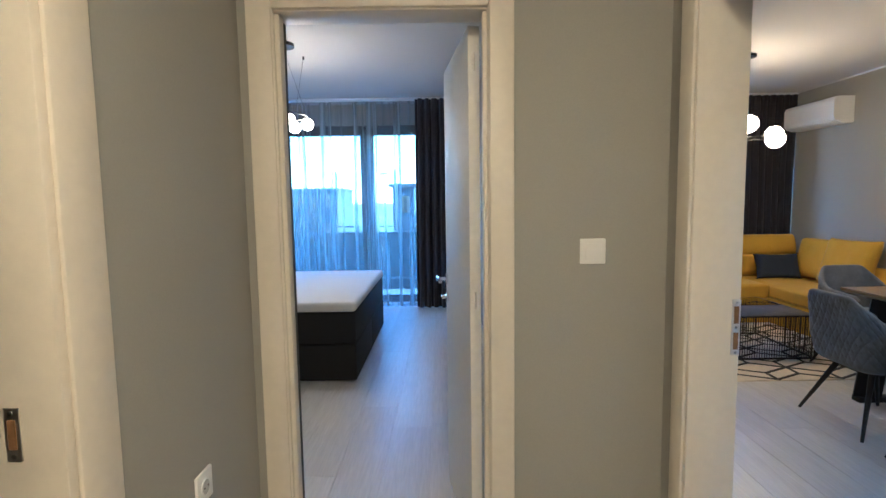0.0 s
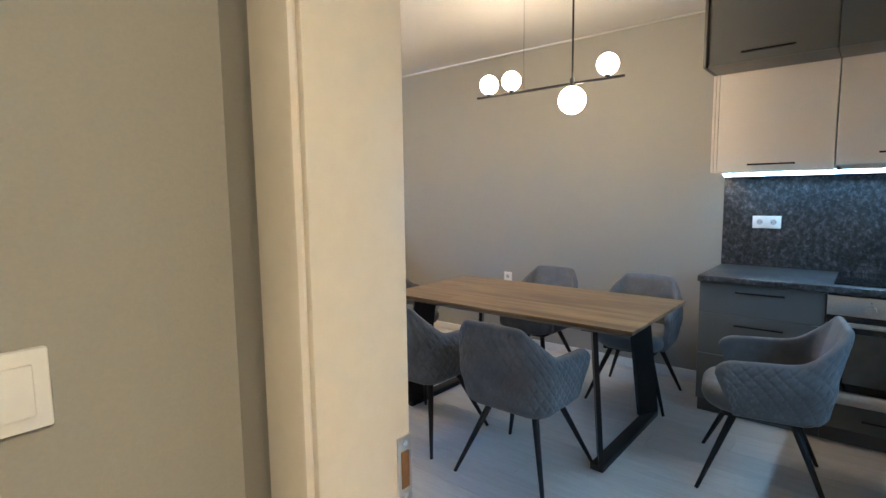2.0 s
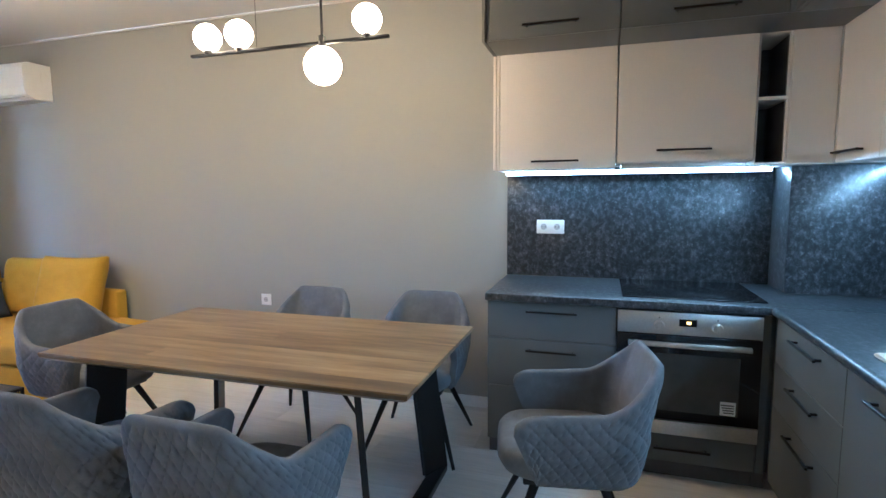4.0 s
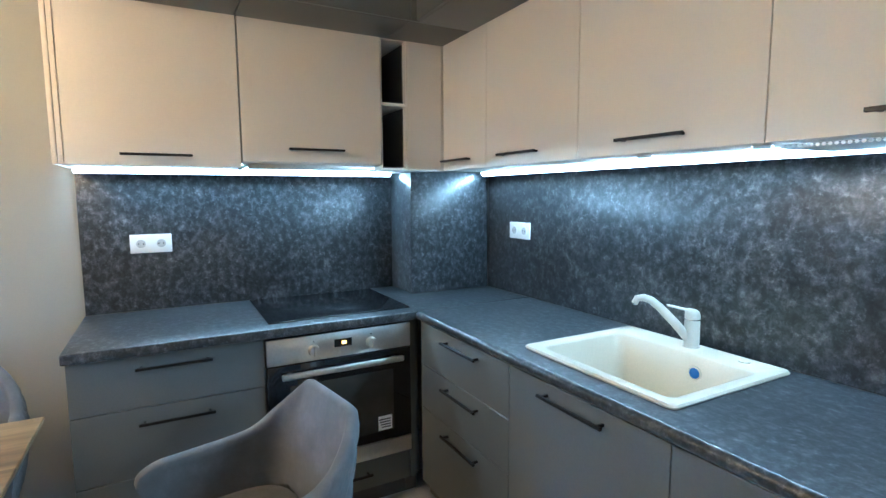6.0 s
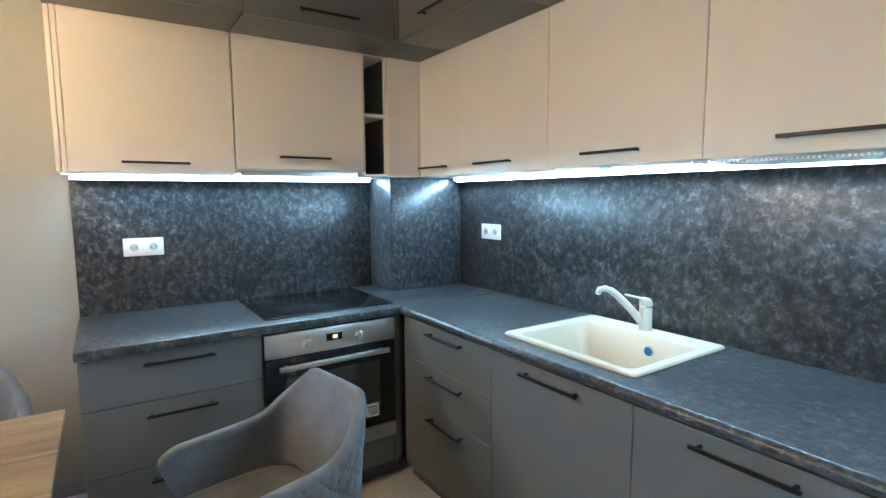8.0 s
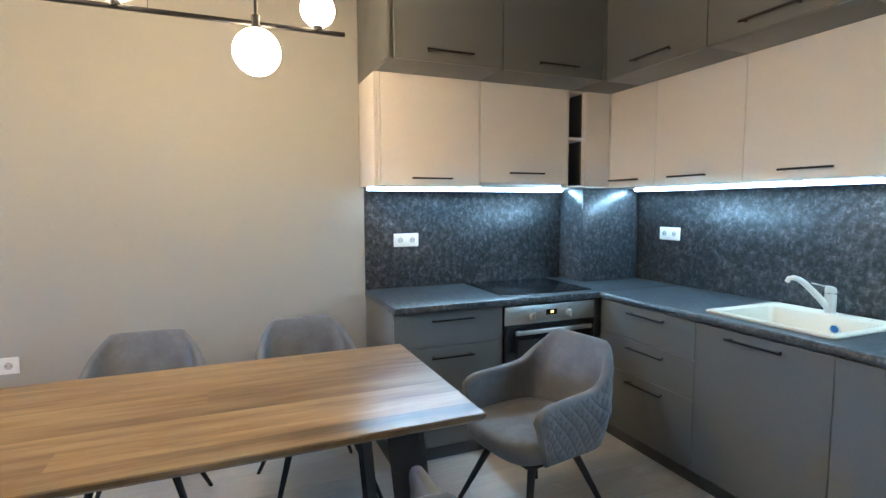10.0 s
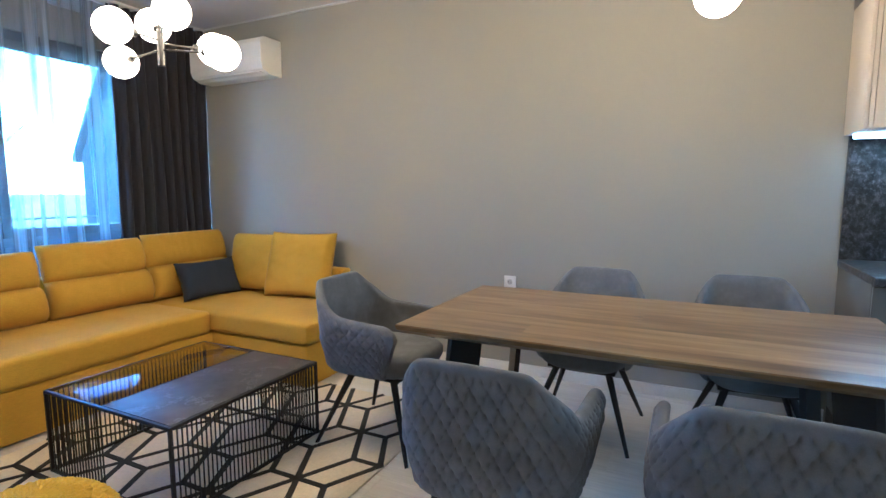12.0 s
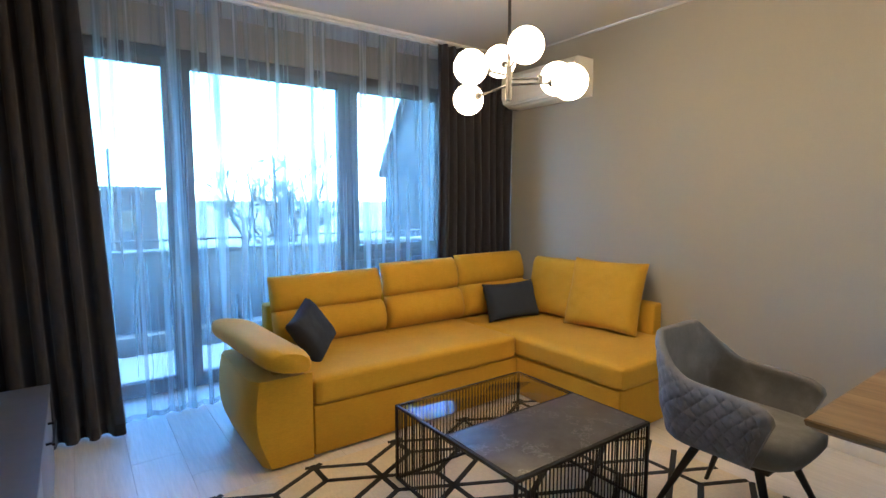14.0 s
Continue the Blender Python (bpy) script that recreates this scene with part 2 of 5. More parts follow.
def glass(name, tint, rough=0.02):
    k = Nodes(name)
    lw = k.n("ShaderNodeLayerWeight", Blend=0.5)
    fr, up = k.t.nodes.new("ShaderNodeMath"), k.t.nodes.new("ShaderNodeMath")
    up.operation, fr.operation = "POWER", "MULTIPLY_ADD"
    k.l(lw.outputs["Facing"], up.inputs[0])
    up.inputs[1].default_value, fr.inputs[1].default_value, fr.inputs[2].default_value = 5.0, 0.9, 0.035
    k.l(up.outputs[0], fr.inputs[0])
    tr = k.n("ShaderNodeBsdfTransparent", Color=(*tint, 1))
    gl = k.n("ShaderNodeBsdfGlossy", Roughness=rough)
    mx = k.t.nodes.new("ShaderNodeMixShader")
    k.l(fr.outputs[0], mx.inputs[0])
    k.l(tr.outputs[0], mx.inputs[1])
    k.l(gl.outputs[0], mx.inputs[2])
    k.l(mx.outputs[0], k.out.inputs["Surface"])
    return k.m


def sheer():
    """Thin voile: half the light passes straight, the rest is scattered by the threads."""
    k = Nodes("sheer_voile")
    tr = k.n("ShaderNodeBsdfTransparent", Color=(0.97, 0.98, 1.0, 1))
    tl = k.n("ShaderNodeBsdfTranslucent", Color=(0.50, 0.57, 0.60, 1))
    df = k.n("ShaderNodeBsdfDiffuse", Color=(0.34, 0.33, 0.31, 1))
    a, b = k.t.nodes.new("ShaderNodeMixShader"), k.t.nodes.new("ShaderNodeMixShader")
    a.inputs[0].default_value = 0.5
    k.l(tl.outputs[0], a.inputs[1])
    k.l(df.outputs[0], a.inputs[2])
    k.l(k.ramp(k.noise(17, 4, (1, 1, 0.008)), [(0.36, (0.24,) * 3), (0.49, (0.34,) * 3), (0.56, (0.54,) * 3), (0.64, (0.90,) * 3)]), b.inputs[0])
    k.l(tr.outputs[0], b.inputs[1])
    k.l(a.outputs[0], b.inputs[2])
    k.l(b.outputs[0], k.out.inputs["Surface"])
    return k.m


GRANITE, MARBLE, OAK = granite(), marble(), oak_table()
LAMINATE = planks("pale_ash_laminate", (0.84, 0.81, 0.765), (0.75, 0.715, 0.665), 1)
PANE, SMOKED, SHEER = glass("window_glass", (0.445, 0.55, 0.605)), glass("smoked_glass", (0.86, 0.86, 0.87)), sheer()

# ---- the plan ----
EAST, SOUTH, NORTH = 5.01, 0.79, 7.94      # faces of the living room's walls
WEST, HALL_E, HALL_W = 1.10, 1.268, -0.12   # living room's west wall, the hall's two sides
DOORWALL = 2.579                            # wall between hall and bedroom
ROOM_H = 2.69


def wall(name, lo, hi, holes=(), axis=0, material=None):
    """A wall as a box with openings through it; holes are (from, to, bottom, top) along the axis."""
    bm = bmesh.new()
    at = lo[axis]
    def piece(a, b, z0, z1):
        if b - a > 1e-3 and z1 - z0 > 1e-3:
            l, h = list(lo), list(hi)
            l[axis], h[axis], l[2], h[2] = a, b, z0, z1
            box(bm, l, h)
    for a, b, z0, z1 in sorted(holes):
        piece(at, a, lo[2], hi[2])
        piece(a, b, lo[2], z0)
        piece(a, b, z1, hi[2])
        at = b
    piece(at, hi[axis], lo[2], hi[2])
    return setting(name, bm, material or WALL)


D1, D2, D3 = (-0.045, 0.715), (1.56, 2.44), (0.90, 1.76)   # rough openings: bedroom, living room, west door
LW, BW = (1.50, 4.62, 0.0, 2.43), (-2.60, 0.62, 0.0, 2.43)
wall("wall_east", (EAST, 0.6, 0), (EAST + 0.2, 8.2, 2.9))
wall("wall_south", (1.40, SOUTH - 0.2, 0), (EAST, SOUTH, 2.9))
wall("wall_hall_living", (HALL_E, -0.9, 0), (1.412, DOORWALL + 0.12, 2.9), [(*D2, 0, 2.045)], 1)
wall("wall_living_bedroom", (WEST - 0.14, DOORWALL + 0.12, 0), (WEST, NORTH, 2.9))
wall("wall_bedroom_door", (-3.4, DOORWALL, 0), (HALL_E, DOORWALL + 0.12, 2.9), [(*D1, 0, 2.045)], 0)
wall("wall_hall_west", (HALL_W - 0.12, -0.9, 0), (HALL_W, DOORWALL, 2.9), [(*D3, 0, 2.045)], 1)
wall("wall_hall_south", (-2.0, -1.0, 0), (HALL_E, -0.9, 2.9))
wall("wall_side_room", (-2.1, -0.9, 0), (-2.0, DOORWALL, 2.9))
wall("wall_bedroom_west", (-3.5, DOORWALL, 0), (-3.4, 8.2, 2.9))
wall("wall_north", (-3.4, NORTH, 0), (EAST, NORTH + 0.26, 2.9), [BW, LW], 0)
wall("wall_step", (WEST, DOORWALL + 0.12, 0), (1.40, DOORWALL + 0.13, 2.9))
setting("ceiling_living", B((WEST, SOUTH, ROOM_H), (EAST, NORTH, ROOM_H + 0.1)), CEIL)
setting("ceiling_bedroom", B((-3.4, DOORWALL + 0.12, 2.71), (WEST - 0.14, NORTH, 2.82)), CEIL)
setting("ceiling_hall", B((-2.0, -0.9, 2.60), (HALL_E, DOORWALL, 2.7)), CEIL)
setting("floor", B((-3.5, -1.0, -0.25), (EAST + 0.2, 8.2, -0.006)), simple("board_joint_filler", (0.60, 0.57, 0.52), 0.7))
# white cove bead where the walls meet the ceiling
bead = bmesh.new()
box(bead, (EAST - 0.012, 2.75, ROOM_H - 0.014), (EAST, NORTH, ROOM_H), 0.004)
setting("trim_ceiling_bead", bead, CEIL)
skirt = bmesh.new()
box(skirt, (EAST - 0.014, 2.745, 0), (EAST, NORTH, 0.075), 0.004)
box(skirt, (WEST, 2.71, 0), (WEST + 0.014, NORTH, 0.075), 0.004)
box(skirt, (0.80, DOORWALL - 0.014, 0), (HALL_E, DOORWALL, 0.075), 0.004)
box(skirt, (HALL_W, 1.90, 0), (HALL_W + 0.014, DOORWALL, 0.075), 0.004)
setting("baseboard", skirt, LEAF)


def door_frame(name, a, b, depth0, depth1, axis, wide=0.045):
    """Cream lining and architraves on both sides of an opening that runs from a to b along the axis."""
    fr = tagged(new(name), "cream painted door frame with flat architraves", "door frame", kind="structure")
    top, t = 2.005, 0.04
    def put(nm, u0, u1, d0, d1, z0, z1, bev=0.004):
        lo, hi = (u0, d0, z0), (u1, d1, z1)
        if axis == 1:
            lo, hi = (d0, u0, z0), (d1, u1, z1)
        part(nm, B(lo, hi, bev), FRAME, fr)
    put("jamb", a, a + t, depth0 - 0.004, depth1 + 0.004, 0, top + t)
    put("jamb", b - t, b, depth0 - 0.004, depth1 + 0.004, 0, top + t)
    put("head", a + t, b - t, depth0 - 0.004, depth1 + 0.004, top, top + t)
    for d0, d1, lap in ((depth0 - 0.018, depth0 - 0.004, 0.036), (depth1 + 0.004, depth1 + 0.015, 0.022)):
        put("architrave", a - 0.045, a + lap, d0, d1, 0, top + 0.075, 0.008)
        put("architrave", b - lap, b + wide, d0, d1, 0, top + 0.075, 0.008)
        put("architrave", a + lap, b - lap, d0, d1, top + 0.006, top + 0.075, 0.008)
    return fr


f_bed = door_frame("door_frame_bedroom", *D1, DOORWALL, DOORWALL + 0.12, 0)
f_liv = door_frame("door_frame_living", *D2, HALL_E, 1.412, 1)
f_west = door_frame("door_frame_side", *D3, HALL_W - 0.12, HALL_W, 1, 0.088)
# door stops, a slim step inside each lining
part("stop", B((D1[0] + 0.0385, 2.592, 0), (D1[0] + 0.054, 2.64, 2.005), 0.003), FRAME, f_bed)
part("stop", B((D1[1] - 0.054, 2.592, 0), (D1[1] - 0.0385, 2.64, 2.005), 0.003), FRAME, f_bed)

# thin near-black strip up the left jamb, beyond the stop
part("dark_strip", B((D1[0] + 0.0385, 2.655, 0), (D1[0] + 0.043, 2.700, 2.005)), DARKHOLE, f_bed, "dark strip along the left jamb")


POCKET = simple("raw_brown_timber", (0.22, 0.12, 0.05), 0.8, grain=80, amount=0.2)


def strike(parent, at, size=1.0):
    """Steel striking plate with two pockets, on a jamb that faces -y."""
    x, y, z = at
    sp = part("strike_plate", B((x - 0.013, y - 0.003, z - 0.085 * size), (x + 0.013, y, z + 0.085 * size), 0.001), STEEL, parent, "brushed steel striking plate")
    for dz in ((0.038, -0.042) if size == 1 else (0.0,)):
        part("pocket", B((x - 0.007, y - 0.0045, z + dz - 0.026), (x + 0.007, y - 0.002, z + dz + 0.026)), POCKET, sp, "brown timber pocket")
    for dz in ((0.075, 0.0, -0.078) if size == 1 else (0.038, -0.038)):
        part("screw", R((x, y - 0.002, z + dz), (x, y - 0.0045, z + dz), 0.004), CHROME, sp)


strike(f_liv, (1.402, D2[1] - 0.04, 1.01))
strike(f_west, (HALL_W - 0.082, D3[1] - 0.04, 1.02), 0.55)


def lever_set(parent, x, y, side, z=1.03):
    """Rose and lever, and a second rose with a thumb turn below, on a leaf face that looks along side * y; x at the spindle."""
    h = part("door_handle", R((x, y, z), (x, y + side * 0.009, z), 0.026, sides=24), CHROME, parent, "polished chrome lever handle")
    neck = R((x, y + side * 0.008, z), (x, y + side * 0.05, z), 0.010)
    part("neck", neck, CHROME, h)
    bm = bmesh.new()
    rows = []
    for i in range(9):
        u = i / 8
        cx, cz = x - 0.115 * u + 0.008, z + 0.002 + 0.006 * math.sin(u * 3.1)
        rows.append([(cx, y + side * (0.048 + 0.009 * math.sin(a)), cz + (0.011 - 0.004 * u) * math.cos(a)) for a in [k * math.tau / 12 for k in range(12)]])
    ends = grid(bm, rows, True)
    bm.faces.new(ends[0])
    bm.faces.new(list(reversed(ends[-1])))
    part("lever", bm, CHROME, h)
    low = part("thumb_turn", R((x, y, z - 0.085), (x, y + side * 0.009, z - 0.085), 0.026, sides=24), CHROME, parent, "chrome rose with thumb turn")
    part("knob", B((x - 0.022, y + side * 0.02 - 0.012, z - 0.092), (x + 0.022, y + side * 0.02 + 0.012, z - 0.078), 0.004), CHROME, low)


def door_leaf(name, hinge, angle, width, label):
    """An open leaf; local x runs from the hinge to the free edge."""
    d = tagged(new(name), label, "door", kind="structure")
    d.matrix_basis = pose(hinge[0], hinge[1], 0, 0, 0, angle)
    part("leaf", B((0.0, -0.02, 0.008), (width, 0.02, 2.0), 0.002), LEAF, d)
    lever_set(d, width - 0.06, 0.0215, 1)
    lever_set(d, width - 0.06, -0.0215, -1)
    part("latch_plate", B((width - 0.001, -0.01, 0.93), (width + 0.0015, 0.01, 1.11)), STEEL, d)
    for z in (0.25, 1.04, 1.88):
        part("hinge", R((-0.003, 0, z - 0.03), (-0.003, 0, z + 0.03), 0.004), STEEL, d)
    return d


door_leaf("door_living", (1.440, D2[0] + 0.062), 14.8, 0.79, "white door leaf standing open into the living room")
door_leaf("door_bedroom", (0.640, 2.718), 97.0, 0.66, "white door leaf standing open into the bedroom")
BRONZE = simple("dull_bronze_hinge", (0.20, 0.16, 0.11), 0.4, 0.8)
for z in (1.03, 1.88):   # hinge leaves let into the bedroom's right-hand lining
    hg = part("hinge_plate", B((D1[1] - 0.0435, 2.632, z - 0.042), (D1[1] - 0.040, 2.695, z + 0.042), 0.001), BRONZE, f_bed)
    for k in range(4):
        part("screw", R((D1[1] - 0.043, 2.668 + 0.012 * (k % 2), z - 0.032 + 0.021 * k), (D1[1] - 0.0455, 2.668 + 0.012 * (k % 2), z - 0.032 + 0.021 * k), 0.0042), DARKHOLE, hg)


# ---- windows, balcony and the view ----
def window(name, x0, x1, y, bars, z1, group, low=None):
    """A floor-to-head window wall: frame, sashes between the bars, panes."""
    w = tagged(new(name), "anthracite framed balcony window wall with clear glass", "window", kind="structure")
    f = 0.07
    for lo, hi in (((x0, y, 0), (x0 + f, y + 0.075, z1)), ((x1 - f, y, 0), (x1, y + 0.075, z1)), ((x0 + f, y, z1 - f), (x1 - f, y + 0.075, z1)), ((x0 + f, y, 0), (x1 - f, y + 0.075, 0.035))):
        part("window_frame", B(lo, hi, 0.004), FRAMEDARK, w)
    edges = [x0 + f, *[b for b in bars], x1 - f]
    for n, (a, b) in enumerate(zip(edges, edges[1:])):
        if n:
            part("mullion", B((a - 0.03, y + 0.002, 0.035), (a + 0.03, y + 0.073, z1 - f), 0.004), FRAMEDARK, w)
        l, r = a + (0.03 if n else 0), b - (0.03 if n < len(edges) - 2 else 0)
        spans = [(0.035, z1 - f)]
        if low and n == low[0]:
            part("transom", B((l, y + 0.002, low[1] - 0.13), (r, y + 0.073, low[1] - 0.06), 0.004), FRAMEDARK, w)
            spans = [(0.035, low[1] - 0.13), (low[1] - 0.06, z1 - f)]
        for s0, s1 in spans:
            sash = part("sash", B((l, y - 0.012, s0), (l + 0.06, y + 0.06, s1), 0.004), FRAMEDARK, w)
            for lo, hi in (((r - 0.06, y - 0.012, s0), (r, y + 0.06, s1)), ((l + 0.06, y - 0.012, s1 - 0.06), (r - 0.06, y + 0.06, s1)), ((l + 0.06, y - 0.012, s0), (r - 0.06, y + 0.06, s0 + 0.065))):
                part("sash_bar", B(lo, hi, 0.004), FRAMEDARK, sash)
            pane = part("pane", B((l + 0.06, y + 0.02, s0 + 0.06), (r - 0.06, y + 0.032, s1 - 0.06)), PANE, sash)
            pane.visible_shadow = False
    return w


win = window("window_living", LW[0], LW[1], NORTH + 0.02, (2.285, 3.59), LW[3], "", (2, 0.98))
hd = part("window_handle", B((2.25, NORTH - 0.012, 1.10), (2.275, NORTH + 0.006, 1.20), 0.004), STEEL, win)
part("grip", R((2.262, NORTH - 0.03, 1.15), (2.262, NORTH - 0.03, 1.04), 0.009), STEEL, hd)
window("window_bedroom", BW[0], BW[1], NORTH + 0.02, (-0.49,), BW[3], "")

# balcony slab, parapet, rail
setting("balcony_floor", B((-3.6, 8.2, -0.25), (5.4, 9.55, -0.03)), TILEGREY)
par = thing("parapet", "pale painted balcony parapet with a metal coping", "parapet", kind="structure")
part("wall_panel", B((-3.6, 9.40, -0.03), (5.4, 9.55, 0.86), 0.006), CONCRETE, par)
part("coping", B((-3.6, 9.37, 0.86), (5.4, 9.58, 0.90), 0.006), CONCRETE, par)
part("side_panel", B((5.25, 8.2, -0.03), (5.4, 9.37, 0.86), 0.006), CONCRETE, par)
part("kerb", B((-3.6, 9.18, -0.03), (5.25, 9.40, 0.14), 0.006), CONCRETE, par)
rail = thing("balcony_railing", "thin grey metal balcony handrail on slim posts", "railing", (0, 9.47, 0.90))
part("handrail", R((-3.5, 0, 0.09), (5.3, 0, 0.09), 0.012), FRAMEDARK, rail)
for i in range(9):
    part("post", R((-3.4 + i * 1.08, 0, 0), (-3.4 + i * 1.08, 0, 0.09), 0.010), FRAMEDARK, rail)

GROUND = simple("winter_ground", (0.20, 0.175, 0.115), 0.95, grain=0.6, amount=0.3, blotch=0.05, bump=0.0)
PLASTER = simple("sandy_render", (0.28, 0.235, 0.19), 0.85, grain=8, amount=0.06, blotch=0.4)
BRICKRED = simple("brown_red_render", (0.085, 0.055, 0.045), 0.85, grain=8, amount=0.08, blotch=0.4)
GREYBLD = simple("dark_grey_render", (0.042, 0.046, 0.052), 0.8, grain=8, amount=0.06, blotch=0.4)
ROOFMAT = simple("dark_roof", (0.10, 0.09, 0.09), 0.8, grain=6, amount=0.1, blotch=0.5)
BARK = simple("grey_brown_bark", (0.10, 0.085, 0.07), 0.95, grain=20, amount=0.3, bump=0.3)
GZ = -6.2
setting("ground", B((-900, 8.6, GZ - 0.3), (900, 2500, GZ)), GROUND)


def house(name, label, x0, x1, y0, y1, top, mat, slope=0.0, nx=4, nz=3, lean=0):
    """A block with storeys of windows and a roof that is flat or falls to one side."""
    h = thing(name, label, "building", ((x0 + x1) / 2, (y0 + y1) / 2, GZ), 0, "buildings beyond the balcony")
    w, d, t = (x1 - x0) / 2, (y1 - y0) / 2, top - GZ
    bm = B((-w, -d, 0), (w, d, t))
    for v in bm.verts:
        if v.co.z > t / 2:
            v.co.z += slope * (v.co.x / w if lean else 1) * 0.5
    part("wall", bm, mat, h)
    bm = B((-w - 0.3, -d - 0.3, t), (w + 0.3, d + 0.3, t + 0.25))
    for v in bm.verts:
        v.co.z += slope * (v.co.x / w if lean else 1) * 0.5
    part("roof", bm, ROOFMAT, h)
    for i in range(nx):
        for j in range(nz):
            cx, cz = -w + (i + 0.5) * 2 * w / nx, (j + 0.55) * t / nz
            fr = part("window", B((cx - 0.55, -d - 0.04, cz - 0.7), (cx + 0.55, -d + 0.05, cz + 0.7)), FRAMEDARK, h)
            part("pane", B((cx - 0.48, -d - 0.06, cz - 0.63), (cx + 0.48, -d - 0.045, cz + 0.63)), GLASSBLACK, fr)
    return h


gab = thing("apartment_building", "grey-blue neighbouring block with a steep gable", "building", (17.0, 25.0, GZ), 0, "buildings beyond the balcony")
bm = bmesh.new()
outline = [(-6.0, 0), (6.0, 0), (6.0, 9.2), (3.8, 13.0), (0, 18.5), (-6.0, 10.0)]
g = grid(bm, [[(x, y, z) for y, z in outline] for x in (0, 11)], True)
for r in g:
    bm.faces.new(r)
part("wall", bm, GREYBLD, gab)
for y0, z0, y1, z1 in ((6.3, 8.9, -0.2, 18.9), (0.2, 18.9, -6.4, 9.6)):
    bm = bmesh.new()
    grid(bm, [[(x, y0, z0), (x, y1, z1), (x, y1, z1 + 0.3), (x, y0, z0 + 0.3)] for x in (-0.3, 11.3)], True)
    bmesh.ops.holes_fill(bm, edges=bm.edges)
    part("roof", bm, ROOFMAT, gab)
for j in range(4):
    for i in range(3):
        fr = part("window", B((-0.05, -4.2 + i * 3.4, 1.2 + j * 3.0), (0.05, -2.9 + i * 3.4, 2.7 + j * 3.0)), FRAMEDARK, gab)
        part("pane", B((-0.07, -4.12 + i * 3.4, 1.28 + j * 3.0), (-0.055, -2.98 + i * 3.4, 2.62 + j * 3.0)), DARKHOLE, fr)
wing = house("apartment_building", "tall grey-blue neighbouring block with a projecting ledge", -16.3, -6.3, 22.0, 23.4, 9.5, GREYBLD, 0, 3, 5)
part("ledge", B((4.4, -1.3, 8.55), (5.35, 0.3, 8.85), 0.02), GREYBLD, wing)
house("town_house", "brown-red rendered house with a dark flat roof", 3.0, 5.9, 40.0, 48.0, 1.9, BRICKRED, 0, 1, 2)
house("town_house", "narrow dark grey house", -3.2, -1.6, 40.0, 48.0, 2.5, GREYBLD, 0, 1, 3)
house("town_house", "distant sandy rendered block", -40.0, -26.0, 90.0, 104.0, 2.8, PLASTER, 0, 6, 4)
house("town_house", "distant grey rendered block", -17.0, -11.5, 60.0, 70.0, 2.8, GREYBLD, 0, 3, 3)


def tree(at, height, seed, label):
    """A bare winter tree: tapered trunk, limbs and many twigs."""
    rnd = random.Random(seed)
    t = thing("bare_tree", label, "tree", at, rnd.uniform(0, 360), "bare trees beyond the balcony")
    trunk, crown = bmesh.new(), bmesh.new()
    def grow(bm, a, way, length, r, depth):
        b = a + way * length
        rod(bm, a, b, r, r * 0.66, 6 if depth > 1 else 4)
        if depth == 0:
            return
        for _ in range(4 if depth > 1 else 5):
            w = (way + Vector((rnd.uniform(-0.75, 0.75), rnd.uniform(-0.75, 0.75), rnd.uniform(-0.05, 0.5)))).normalized()
            grow(crown, a + way * length * rnd.uniform(0.55, 1.0), w, length * rnd.uniform(0.55, 0.8), r * 0.55, depth - 1)
    grow(trunk, Vector((0, 0, 0)), Vector((0.04, 0.02, 1)).normalized(), height * 0.36, height * 0.014, 4)
    part("trunk", trunk, BARK, t)
    part("crown", crown, BARK, t)


tree((8.1, 24.0, GZ), 12.5, 3, "bare winter tree with fine spreading twigs")
tree((10.6, 28.0, GZ), 11.5, 5, "bare winter tree with fine spreading twigs")
tree((-12.5, 45.0, GZ), 11.5, 8, "bare winter tree with fine spreading twigs")
tree((-9.0, 30.0, GZ), 9.0, 9, "bare winter tree with fine spreading twigs")
tree((-3.5, 26.0, GZ), 8.0, 12, "bare winter tree with fine spreading twigs")


for x, y, h, sd in ((4.6, 25.0, 5.6, 21), (6.4, 27.0, 5.9, 22), (9.3, 25.5, 5.7, 23), (12.2, 29.0, 6.3, 24), (2.6, 28.0, 5.6, 25), (14.0, 31.0, 6.2, 26)):
    tree((x, y, GZ), h, sd, "low bare shrub with dense fine twigs")


def pole(x, y, top):
    """A tapered street pole with a short arm and a lamp head."""
    p = thing("utility_pole", "tall thin grey street pole with a short arm", "pole", (x, y, GZ), 0, "poles beyond the balcony")
    part("mast", R((0, 0, 0), (0, 0, top - GZ), 0.11, 0.07), FRAMEDARK, p)
    arm = part("arm", R((-0.7, 0, top - GZ - 0.25), (0.05, 0, top - GZ - 0.15), 0.03), FRAMEDARK, p)
    part("lamp_head", B((-1.0, -0.09, top - GZ - 0.33), (-0.62, 0.09, top - GZ - 0.22), 0.02), FRAMEDARK, arm)


for x, y, top in ((3.26, 35.0, 3.95), (11.64, 35.0, 3.9), (-2.56, 35.0, 3.5), (-6.45, 35.0, 3.45)):
    pole(x, y, top)


